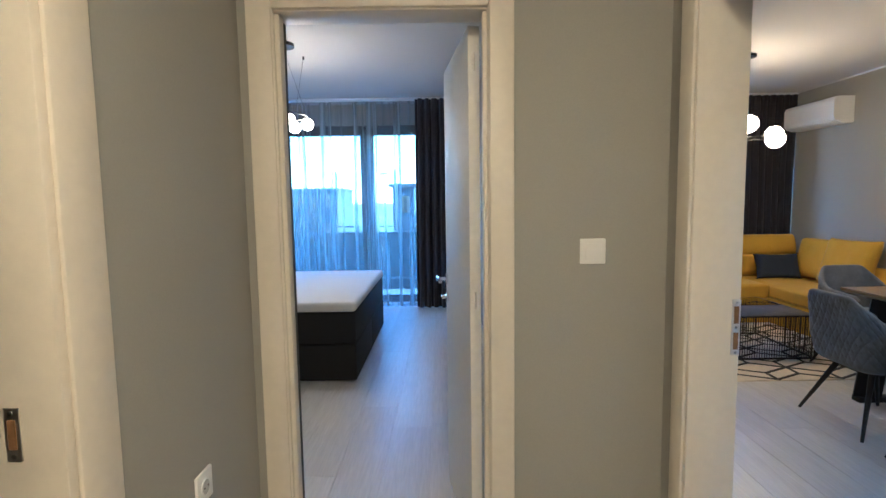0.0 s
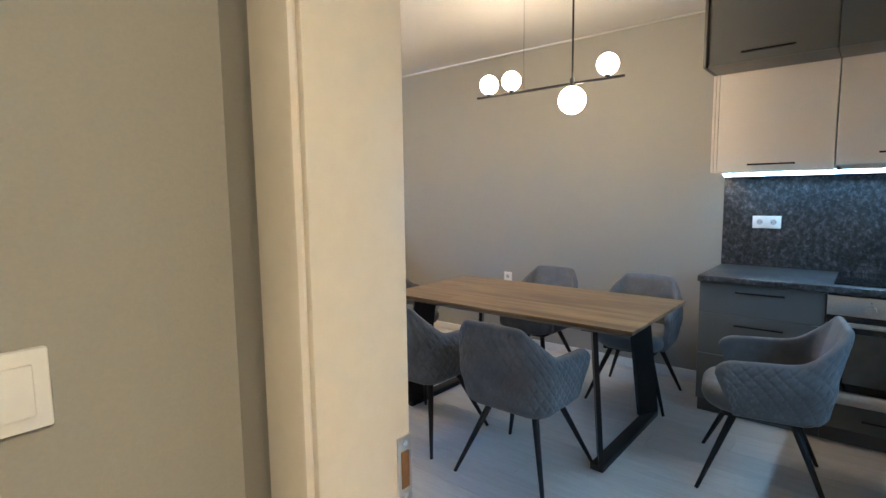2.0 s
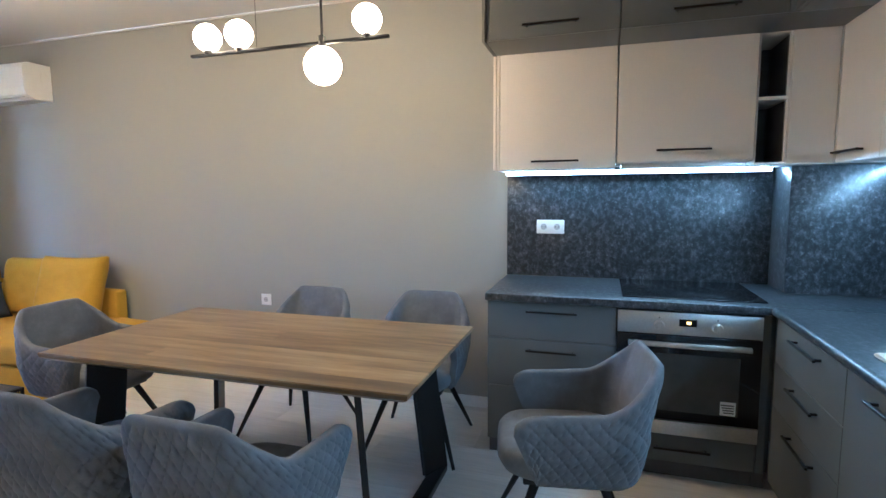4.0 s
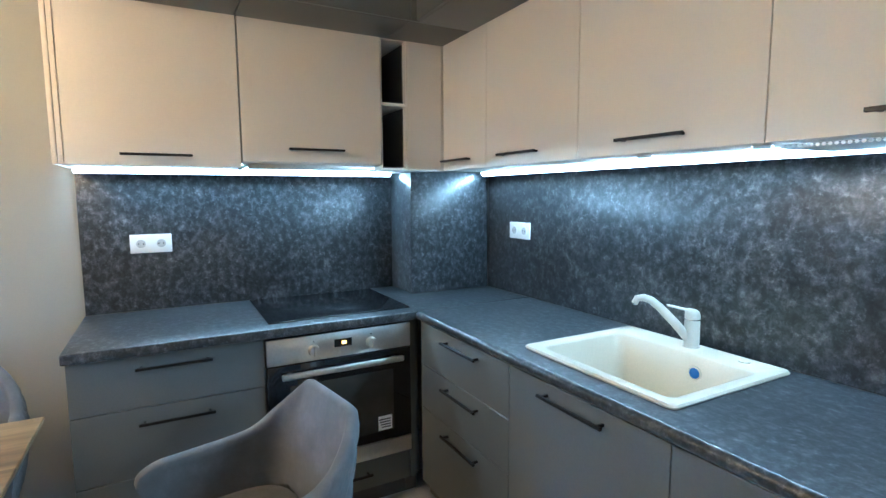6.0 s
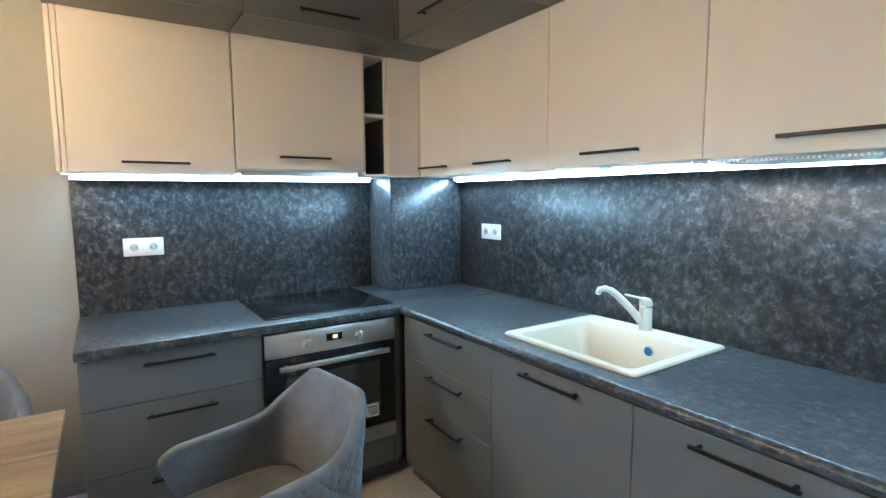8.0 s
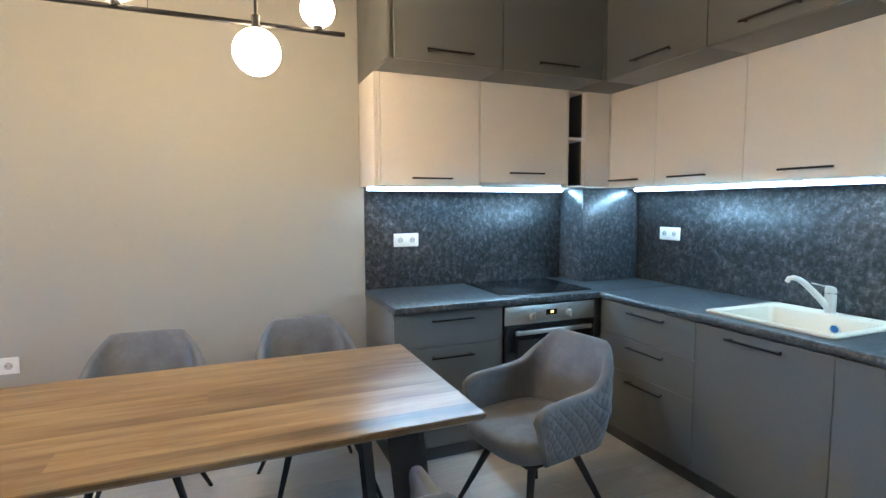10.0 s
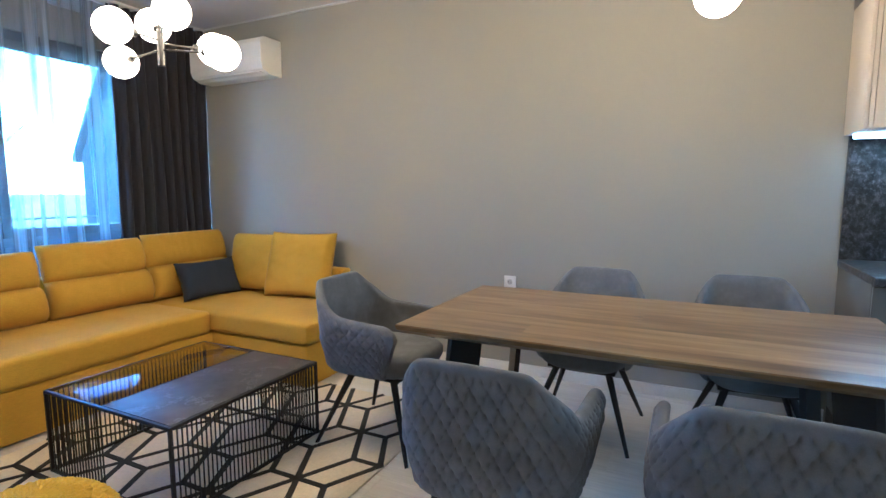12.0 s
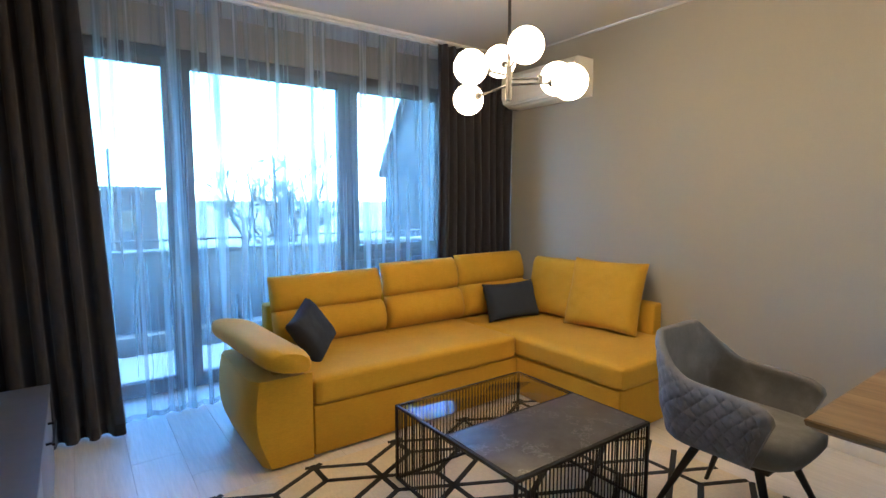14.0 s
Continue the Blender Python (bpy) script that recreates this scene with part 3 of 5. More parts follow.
# ---- curtains ----
def cloth(name, label, x0, x1, y, z0, z1, mat, folds, depth, seed, flare=0.0, skew=0.0, cat="curtain", hem=True):
    """Hanging cloth with uneven pleats; x0..x1 at the head, drawn in or out towards the hem by flare."""
    rnd = random.Random(seed)
    c = thing(name, label, cat, ((x0 + x1) / 2, y, z0))
    n, rows = int(folds * (12 if mat is SHEER else 24)), 14
    ph = [rnd.uniform(-0.9, 0.9) for _ in range(8)]
    pts = []
    for j in range(rows + 1):
        v = j / rows
        row = []
        for i in range(n + 1):
            u = i / n
            wob = 0.5 * math.sin(u * 9 + ph[0]) + 0.35 * math.sin(u * 23 + ph[1] + 0.6 * v)
            a = u * folds * math.tau + wob
            amp = depth * (0.55 + 0.45 * math.sin(u * 17 + ph[2]) ** 2) * (0.75 + 0.35 * (1 - v))
            x = (u - 0.5) * (x1 - x0) * (1 + flare * (1 - v)) + skew * (1 - v)
            bulge = 0.25 * amp if mat is SHEER else -0.4 * (x1 - x0) / (folds * math.tau)
            row.append((x + bulge * math.sin(2 * a), amp * math.sin(a) + 0.012 * math.sin(6 * v + ph[3] + u * 5), v * (z1 - z0)))
        pts.append(row)
    bm = bmesh.new()
    grid(bm, pts)
    ob = part("cloth", bm, mat, c, angle=180)
    if mat is not SHEER:
        sd = ob.modifiers.new("thickness", "SOLIDIFY")
        sd.thickness = 0.004
        for nm, j0, z0_, z1_, off in (("heading_tape", rows, -0.075, 0.002, 0.007), ("hem", 0, 0.0, 0.07, 0.007)):
            bm = bmesh.new()
            line = pts[j0]
            grid(bm, [[(x, yy - off, z + dz) for x, yy, z in line] for dz in (z0_, z1_)])
            part(nm, bm, mat, c, angle=180)
    elif hem:
        bm = bmesh.new()
        grid(bm, [[(x, yy - 0.0015, z) for x, yy, z in pts[0]], [(x, yy - 0.0015, 0.035) for x, yy, z in pts[0]]])
        part("hem", bm, SHEER, c)
    return c


cloth("sheer_curtain", "floor-length grey sheer voile curtain with soft pleats", 1.45, 4.55, 7.50, 0.012, 2.655, SHEER, 30, 0.028, 1)
cloth("drape", "charcoal floor-length drape gathered beside the window", 1.12, 1.72, 7.36, 0.012, 2.66, DRAPE, 6, 0.05, 2, 0.10, 0.075)
cloth("drape", "charcoal floor-length drape gathered in the corner", 4.17, 4.99, 7.44, 0.012, 2.66, DRAPE, 9, 0.045, 3, 0.0)
cloth("sheer_curtain", "floor-length grey sheer voile curtain with soft pleats", -2.7, 0.5, 7.60, 0.012, 2.68, SHEER, 28, 0.028, 4)
cloth("drape", "charcoal floor-length drape gathered beside the window", 0.20, 0.90, 7.50, 0.012, 2.69, DRAPE, 8, 0.045, 5, 0.03)
tr = bmesh.new()
box(tr, (WEST, 7.42, ROOM_H - 0.022), (EAST, 7.455, ROOM_H - 0.001), 0.003)
box(tr, (WEST, 7.495, ROOM_H - 0.022), (EAST, 7.53, ROOM_H - 0.001), 0.003)
tagged(part("curtain_track", tr, PLASTIC), "white double curtain track on the ceiling", "curtain track")
tr = bmesh.new()
box(tr, (-3.3, 7.50, 2.688), (WEST - 0.15, 7.62, 2.709), 0.003)
tagged(part("curtain_track", tr, PLASTIC), "white curtain track on the bedroom ceiling", "curtain track")


# ---- kitchen ----
def bar_handle(parent, a, b, out):
    """A slim black bar handle between a and b that stands off along out."""
    a, b, o = Vector(a), Vector(b), Vector(out)
    h = bmesh.new()
    w = (b - a).normalized()
    up = w.cross(o).normalized()
    def bar(p, q, half):
        d = (q - p)
        m = Matrix.LocRotScale((p + q) / 2, d.to_track_quat("Z", "Y"), (half, half, d.length))
        made = bmesh.ops.create_cube(h, size=1.0, matrix=m)
        bmesh.ops.bevel(h, geom=list({e for v in made["verts"] for e in v.link_edges}), offset=0.0015, segments=1, affect="EDGES")
    bar(a + o * 0.028 - w * 0.006, b + o * 0.028 + w * 0.006, 0.010)
    bar(a + w * 0.012, a + w * 0.012 + o * 0.026, 0.009)
    bar(b - w * 0.012, b - w * 0.012 + o * 0.026, 0.009)
    part("handle", h, BLACKSAT, parent, "slim black bar handle")


def unit(name, label, lo, hi, face, fronts, mat, plinth=0.0, carcass=None, cat="kitchen cabinet", group="kitchen cabinets", sill=None):
    """A cabinet whose fronts stand proud on the side face ('x-' or 'y+'). fronts: (u0, u1, z0, z1, handle u0, u1, z, name)."""
    base = ((lo[0] + hi[0]) / 2, (lo[1] + hi[1]) / 2, lo[2] - plinth)
    c = thing(name, label, cat, base, 0, group)
    off = Vector(base)
    g = lambda p: tuple(Vector(p) - off)
    part("body", B(g(lo), g(hi), 0.001), carcass or mat, c)
    if plinth:
        l, h = list(lo), list(hi)
        l[2], h[2] = lo[2] - plinth, lo[2]
        if face == "x-":
            l[0] += 0.04
        else:
            h[1] -= 0.04
        part("plinth", B(g(l), g(h)), NICHE, c)
    for u0, u1, z0, z1, h0, h1, hz, nm in fronts:
        gap = 0.0013
        if face == "x-":
            a, b = (lo[0] - 0.019, u0 + gap, z0 + gap), (lo[0] - 0.001, u1 - gap, z1 - gap)
            ha, hb, out = (lo[0] - 0.018, h0, hz), (lo[0] - 0.018, h1, hz), (-1, 0, 0)
        else:
            a, b = (u0 + gap, hi[1] + 0.001, z0 + gap), (u1 - gap, hi[1] + 0.019, z1 - gap)
            ha, hb, out = (h0, hi[1] + 0.018, hz), (h1, hi[1] + 0.018, hz), (0, 1, 0)
        f = part(nm, B(g(a), g(b), 0.0012, 1), mat, c)
        if h0 is not None:
            bar_handle(f, g(ha), g(hb), out)
    return c


PL, CT, BF = 0.10, 0.862, 0.02
FX, FY = 4.43, 1.402            # carcass faces of the east and south base units
unit("base_cabinet", "dark grey drawer unit with slim black handles", (FX, 2.09, PL), (5.005, 2.735, CT - 0.002), "x-",
     [(2.09, 2.735, 0.66, 0.855, 2.285, 2.525, 0.81, "drawer_front"), (2.09, 2.735, 0.40, 0.66, 2.285, 2.525, 0.605, "drawer_front"), (2.09, 2.735, PL, 0.40, 2.285, 2.525, 0.345, "drawer_front")], GREYFRONT, PL)
unit("oven_housing", "dark grey oven housing with a drawer below", (FX, 1.462, PL), (5.005, 2.088, CT - 0.002), "x-",
     [(1.462, 2.088, PL, 0.245, 1.66, 1.90, 0.175, "drawer_front")], GREYFRONT, PL)
unit("corner_filler", "dark grey corner filler panel between the base units", (FX, 1.404, PL), (4.70, 1.460, CT - 0.002), "x-", [(1.425, 1.460, PL, 0.855, None, None, 0, "panel")], GREYFRONT, PL)
SX = [4.36, 3.687, 3.061, 2.447, 1.83, 1.45]
unit("base_cabinet", "dark grey three-drawer base unit with black handles", (3.687, 0.832, PL), (4.40, FY, CT - 0.002), "y+",
     [(3.687, 4.36, 0.66, 0.855, 3.874, 4.127, 0.815, "drawer_front"), (3.687, 4.36, 0.46, 0.66, 3.874, 4.127, 0.616, "drawer_front"), (3.687, 4.36, PL, 0.46, 3.874, 4.127, 0.415, "drawer_front")], GREYFRONT, PL)
unit("base_cabinet", "dark grey sink base unit with one door", (3.061, 0.832, PL), (3.687, FY, 0.66), "y+", [(3.061, 3.687, PL, 0.855, 3.255, 3.504, 0.815, "door")], GREYFRONT, PL)
unit("base_cabinet", "dark grey base unit with one door and black handle", (2.447, 0.832, PL), (3.061, FY, CT - 0.002), "y+", [(2.447, 3.061, PL, 0.855, 2.640, 2.878, 0.815, "door")], GREYFRONT, PL)
unit("base_cabinet", "dark grey base unit with one door and black handle", (1.83, 0.832, PL), (2.443, FY, CT - 0.002), "y+", [(1.83, 2.443, PL, 0.855, 2.03, 2.386, 0.815, "door")], GREYFRONT, PL)
unit("base_cabinet", "narrow dark grey base unit at the end of the run", (1.45, 0.832, PL), (1.826, FY, CT - 0.002), "y+", [(1.45, 1.826, PL, 0.855, 1.55, 1.72, 0.815, "door")], GREYFRONT, PL)

# worktops: the south one is cut out for the sink
part_top = thing("worktop", "dark granite-look laminate worktop with the hob let in", "worktop", (4.69, 1.8, CT))
part("slab", B((4.371 - 4.69, 0.811 - 1.8, 0), (4.998 - 4.69, 2.742 - 1.8, 0.038), 0.006), GRANITE, part_top)
south_top = thing("worktop", "dark granite-look laminate worktop holding the sink", "worktop", (2.9, 1.12, CT))
SK = (3.105, 3.695, 0.845, 1.362)   # rim of the sink


def holed_slab(xs, ys, thick):
    """A slab over xs[0]..xs[3], ys[0]..ys[3] with the middle cell cut through."""
    bm = bmesh.new()
    lower, upper = [[[bm.verts.new((x, y, z)) for x in xs] for y in ys] for z in (0, thick)]
    for j in range(3):
        for i in range(3):
            if (i, j) != (1, 1):
                for g in (lower, upper):
                    bm.faces.new((g[j][i], g[j][i + 1], g[j + 1][i + 1], g[j + 1][i]))
    rim = [(i, 0) for i in range(3)] + [(3, j) for j in range(3)] + [(i, 3) for i in (3, 2, 1)] + [(0, j) for j in (3, 2, 1)]
    for loop in (rim, [(1, 1), (2, 1), (2, 2), (1, 2)]):
        for (i, j), (k, l) in zip(loop, loop[1:] + loop[:1]):
            bm.faces.new((lower[j][i], lower[l][k], upper[l][k], upper[j][i]))
    return bm


part("slab", holed_slab([x - 2.9 for x in (1.45, SK[0] + 0.02, SK[1] - 0.02, 4.368)], [y - 1.12 for y in (0.811, SK[2] + 0.02, SK[3] - 0.02, 1.426)], 0.038), GRANITE, south_top)
part("front_edge", R((1.45 - 2.9, 1.426 - 1.12 - 0.001, 0.019), (4.366 - 2.9, 1.426 - 1.12 - 0.001, 0.019), 0.0188, sides=16), GRANITE, south_top)

part("joint_strip", B((4.3655 - 2.9, 0.815 - 1.12, 0.030), (4.3735 - 2.9, 1.420 - 1.12, 0.0392)), DARKHOLE, south_top, "dark joint strip between the two worktops")

# splashbacks and the boxed-in riser in the corner
spl = thing("splashback", "dark granite-look splashback panel behind the hob", "splashback", (4.99, 2.0, 0.901))
part("panel", B((0.008, 1.29 - 2.0, 0), (0.0195, 2.737 - 2.0, 0.640), 0.001), GRANITE, spl)
spl = thing("splashback", "dark granite-look splashback panel behind the sink", "splashback", (3.1, 0.82, 0.901))
part("panel", B((1.45 - 3.1, -0.029, 0), (4.74 - 3.1, -0.010, 0.640), 0.001), GRANITE, spl)
ris = thing("corner_riser", "boxed corner column clad in granite-look laminate", "column", (4.87, 1.05, 0.901))
part("cladding", B((4.742 - 4.87, 0.814 - 1.05, 0), (5.006 - 4.87, 1.288 - 1.05, 0.635), 0.002), GRANITE, ris)

# wall cabinets
UZ0, UZ1 = 1.540, 2.165
UX, UY = 4.685, 1.12
unit("wall_cabinet", "matt cream wall cabinet with a lift-up front", (UX, 2.110, UZ0), (5.005, 2.740, UZ1), "x-", [(2.110, 2.722, UZ0, UZ1, 2.302, 2.540, 1.582, "door")], CREAM, cat="wall cabinet", group="cream wall cabinets")
hood = unit("wall_cabinet", "matt cream wall cabinet over a built-in extractor hood", (UX, 1.475, UZ0 + 0.02), (5.005, 2.106, UZ1), "x-", [(1.475, 2.106, UZ0 + 0.025, UZ1, 1.670, 1.910, 1.623, "door")], CREAM, cat="wall cabinet", group="cream wall cabinets")
part("extractor", B((-0.15, -0.29, -0.022), (0.14, 0.29, -0.001), 0.002), STEEL, hood, "steel extractor underside")
part("side_panel", B((UX - 4.845 - 0.0195, 2.724 - 1.79, -0.02), (UX - 4.845 - 0.0005, 2.740 - 1.79, 0.604)), CREAM, hood)
nic = thing("open_shelf", "narrow open grey shelf niche with one shelf", "shelf", (4.84, 1.405, UZ0), 0, "cream wall cabinets")
for lo, hi in (((-0.17, 0.061, 0), (0.16, 0.067, 0.625)), ((-0.17, -0.067, 0), (0.16, -0.061, 0.625)), ((-0.17, -0.061, 0), (0.16, 0.061, 0.012)), ((-0.17, -0.061, 0.613), (0.16, 0.061, 0.625)), ((-0.165, -0.061, 0.307), (0.15, 0.061, 0.323))):
    part("board", B(lo, hi, 0.001), CREAM, nic)
part("back_panel", B((0.152, -0.061, 0.012), (0.16, 0.061, 0.613)), NICHE, nic)
part("lining", B((-0.14, -0.0608, 0.0165), (0.15, -0.0588, 0.304)), NICHE, nic)
part("lining", B((-0.14, 0.0588, 0.0165), (0.15, 0.0608, 0.304)), NICHE, nic)
part("lining", B((-0.14, -0.0608, 0.3215), (0.15, -0.0588, 0.6085)), NICHE, nic)
part("lining", B((-0.14, 0.0588, 0.3215), (0.15, 0.0608, 0.6085)), NICHE, nic)
fil = unit("corner_filler", "matt cream filler beside the open shelf", (UX, 1.142, UZ0), (5.005, 1.337, UZ1), "x-", [(1.145, 1.337, UZ0, UZ1, None, None, 0, "panel")], CREAM, cat="wall cabinet", group="cream wall cabinets")
part("corner_strip", B((4.664 - 4.845, 1.121 - 1.2395, 0), (4.684 - 4.845, 1.1435 - 1.2395, UZ1 - UZ0)), CREAM, fil)
for a, b, h0, h1 in ((4.265, 4.662, 4.390, 4.634), (3.690, 4.265, 3.897, 4.139), (3.056, 3.690, 3.264, 3.493), (2.440, 3.056, 2.600, 2.843), (1.83, 2.440, 2.05, 2.29), (1.45, 1.83, 1.53, 1.74)):
    unit("wall_cabinet", "matt cream wall cabinet with a slim black handle", (a, 0.832, UZ0), (b if b < 4.6 else 4.68, UY, UZ1), "y+", [(a, b, UZ0, UZ1, h0, h1, 1.586, "door")], CREAM, cat="wall cabinet", group="cream wall cabinets")
rack = thing("dish_drainer", "ribbed white dish drainer in the bottom of a wall cabinet", "dish rack", (2.75, 0.99, UZ0 - 0.008))
for i in range(46):
    part("rib", R((-0.28 + i * 0.0124, -0.14, -0.002), (-0.28 + i * 0.0124, 0.124, -0.002), 0.0045, sides=6), PLASTIC, rack)
for x in (3.10, 3.46):
    puck = thing("cabinet_downlight", "small round grey disc under the wall cabinet", "spotlight", (x, 1.07, UZ0 - 0.008), 0, "discs under the wall cabinets")
    part("rim", R((0, 0, 0), (0, 0, 0.0075), 0.022, 0.024, 28), STEEL, puck)
    part("lens", R((0, 0, -0.001), (0, 0, 0.001), 0.016, 0.016, 24), PLASTIC, puck)
# top row up to the ceiling
TZ = 2.158
cor = thing("top_cabinet", "dark grey blind corner of the top cabinets", "top cabinet", (4.70, 1.13, TZ), 0, "dark top cabinets")
part("body", B((4.402 - 4.70, 0.818 - 1.13, 0), (5.005 - 4.70, 1.4385 - 1.13, ROOM_H - TZ - 0.002), 0.001), GREYFRONT, cor)
part("corner_strip", B((4.383 - 4.70, 1.4015 - 1.13, 0.001), (4.401 - 4.70, 1.4385 - 1.13, ROOM_H - TZ - 0.004), 0.001), GREYFRONT, cor)
for y0, y1, h0, h1 in ((2.113, 2.742, 2.301, 2.552), (1.440, 2.109, 1.631, 1.886)):
    unit("top_cabinet", "dark grey top cabinet reaching the ceiling", (4.405, y0, TZ), (5.005, y1, ROOM_H - 0.002), "x-", [(y0, y1 if y1 < 2.7 else 2.724, TZ, ROOM_H - 0.004, h0, h1, 2.212, "door")], GREYFRONT, cat="top cabinet", group="dark top cabinets")
end = thing("end_panel", "dark grey end panel of the top cabinets", "cabinet panel", (4.7, 2.745, TZ))
part("panel", B((4.386 - 4.7, -0.0, 0), (5.006 - 4.7, 0.016, ROOM_H - TZ - 0.002), 0.001), GREYFRONT, end)
end = thing("end_panel", "matt cream end panel of the wall cabinets", "cabinet panel", (4.83, 2.743, UZ0))
part("panel", B((4.665 - 4.83, -0.0, 0), (5.006 - 4.83, 0.016, TZ - UZ0 - 0.002), 0.001), CREAM, end)
for a, b, h0, h1 in ((3.690, 4.380, 3.894, 4.155), (3.057, 3.688, 3.251, 3.504), (2.442, 3.055, 2.62, 2.87), (1.83, 2.440, 2.0, 2.26), (1.45, 1.828, 1.55, 1.72)):
    unit("top_cabinet", "dark grey top cabinet reaching the ceiling", (a, 0.818, TZ), (b if b < 4.3 else 4.40, 1.400, ROOM_H - 0.002), "y+", [(a, b, TZ, ROOM_H - 0.004, h0, h1, 2.214, "door")], GREYFRONT, cat="top cabinet", group="dark top cabinets")
# LED strips under the wall cabinets: corner channels that look down and out
for nm, a, b, out in (("east", (4.945, 1.320, 1.5385), (4.945, 2.732, 1.5385), Vector((-1, 0, 0))), ("south", (1.46, 0.863, 1.5385), (4.705, 0.863, 1.5385), Vector((0, 1, 0)))):
    s = thing("led_strip", "cool white LED strip in a slim corner channel", "strip light", a)
    d, dn = Vector(b) - Vector(a), Vector((0, 0, -1))
    bm = bmesh.new()
    grid(bm, [[p, p + out * 0.021, p + out * 0.021 + dn * 0.002, p + (out + dn) * 0.0025, p + out * 0.002 + dn * 0.021, p + dn * 0.021] for p in (Vector((0, 0, 0)), d)], True)
    part("channel", bm, PLASTIC, s, "white aluminium channel")
    bm = bmesh.new()
    grid(bm, [[p + out * 0.019 + dn * 0.003, p + out * 0.013 + dn * 0.013, p + out * 0.003 + dn * 0.019] for p in (Vector((0, 0, 0)), d)])
    part("diffuser", bm, LED, s, "lit cool white diffuser", 60)

# oven
ov = thing("oven", "built-in steel and black glass oven with two knobs", "oven", (4.40, 1.775, 0.25))
part("body", B((0.0, -0.300, 0.0), (0.55, 0.300, 0.595)), DARKHOLE, ov)
part("control_panel", B((-0.012, -0.311, 0.492), (0.0, 0.311, 0.598), 0.002), STEEL, ov, "brushed steel control panel")
door = part("door", B((-0.014, -0.311, 0.075), (0.0, 0.311, 0.487), 0.002), GLASSBLACK, ov, "black glass oven door")
part("window", B((-0.0165, -0.225, 0.12), (-0.0135, 0.225, 0.40)), OVENGLASS, door, "tinted oven window")
part("steel_trim", B((-0.016, -0.311, 0.0), (0.0, 0.311, 0.070), 0.002), STEEL, ov)
bm = bmesh.new()
box(bm, (-0.058, -0.262, 0.440), (-0.040, 0.262, 0.464), 0.004)
box(bm, (-0.042, -0.235, 0.446), (-0.013, -0.215, 0.458), 0.002)
box(bm, (-0.042, 0.215, 0.446), (-0.013, 0.235, 0.458), 0.002)
part("handle", bm, STEEL, door, "wide steel bar handle")
for y in (0.125, -0.125):
    k = part("knob", R((-0.012, y, 0.535), (-0.034, y, 0.535), 0.024, 0.021, sides=24), STEEL, ov, "round steel knob")
    part("grip", B((-0.042, y - 0.004, 0.514), (-0.033, y + 0.004, 0.556), 0.002), STEEL, k)
    part("marker", B((-0.0135, y - 0.003, 0.569), (-0.0118, y + 0.003, 0.574)), DARKHOLE, ov)
disp = part("clock_display", B((-0.0140, -0.038, 0.535), (-0.0118, 0.038, 0.568)), GLASSBLACK, ov, "black oven clock display")
part("digits", B((-0.0150, -0.014, 0.545), (-0.0142, 0.006, 0.559)), AMBER, disp)
for i in range(5):
    part("button", R((-0.012, -0.03 + i * 0.015, 0.518), (-0.015, -0.03 + i * 0.015, 0.518), 0.0045, sides=10), STEEL, ov)
stk = part("sticker", B((-0.0175, -0.215, 0.125), (-0.0168, -0.150, 0.190)), PLASTIC, door, "small white energy label with dark print")
for i in range(4):
    part("print_bar", B((-0.0182, -0.208, 0.135 + i * 0.012), (-0.0177, -0.165 + 0.004 * i, 0.141 + i * 0.012)), DARKHOLE, stk)

hob = thing("hob", "black glass induction hob set into the worktop", "hob", (4.71, 1.75, 0.9005))
part("glass", B((-0.262, -0.315, 0), (0.262, 0.315, 0.006), 0.002), GLASSBLACK, hob)

# sink and tap
sk = thing("sink", "ivory composite single-bowl sink set into the worktop", "sink", (3.40, 1.10, 0.90))
bm = bmesh.new()
w, d = 0.295, 0.2585
def ring(hw, y0, y1, z, r):
    pts = []
    for cx, cy, a0 in ((hw - r, y1 - r, 0), (-hw + r, y1 - r, 90), (-hw + r, y0 + r, 180), (hw - r, y0 + r, 270)):
        for k in range(6):
            a = radians(a0 + k * 18)
            pts.append((cx + r * math.cos(a), cy + r * math.sin(a), z))
    return pts
rings = [ring(w - 0.004, -d + 0.004, d - 0.004, 0.0, 0.015), ring(w, -d, d, 0.006, 0.018), ring(w - 0.004, -d + 0.004, d - 0.004, 0.012, 0.018), ring(w - 0.035, -d + 0.09, d - 0.035, 0.012, 0.03),
         ring(w - 0.045, -d + 0.10, d - 0.045, 0.002, 0.035), ring(w - 0.06, -d + 0.115, d - 0.06, -0.17, 0.04), ring(w - 0.10, -d + 0.155, d - 0.10, -0.19, 0.03)]
rr = grid(bm, rings, True)
bm.faces.new(rr[-1])
part("bowl", bm, SINK, sk, angle=50)
ofl = part("overflow", R((-0.07, -0.1435, -0.045), (-0.07, -0.137, -0.045), 0.022, sides=20), CHROME, sk, "round chrome overflow with a blue film")
part("film", R((-0.07, -0.1368, -0.045), (-0.07, -0.1358, -0.045), 0.017, sides=20), simple("blue_film", (0.03, 0.13, 0.42), 0.4), ofl)
part("tap_hole_cap", R((-0.18, -0.215, 0.012), (-0.18, -0.215, 0.0145), 0.017, sides=20), SINK, sk)
TAPIVORY = simple("tap_ivory_composite", (0.60, 0.575, 0.515), 0.34, grain=260, amount=0.05, bump=0.04)
tap = thing("kitchen_tap", "ivory single-lever kitchen mixer tap with a chrome ring", "tap", (3.40, 0.885, 0.912))
part("base_ring", R((0, 0, 0), (0, 0, 0.006), 0.027, 0.026, sides=28), TAPIVORY, tap)
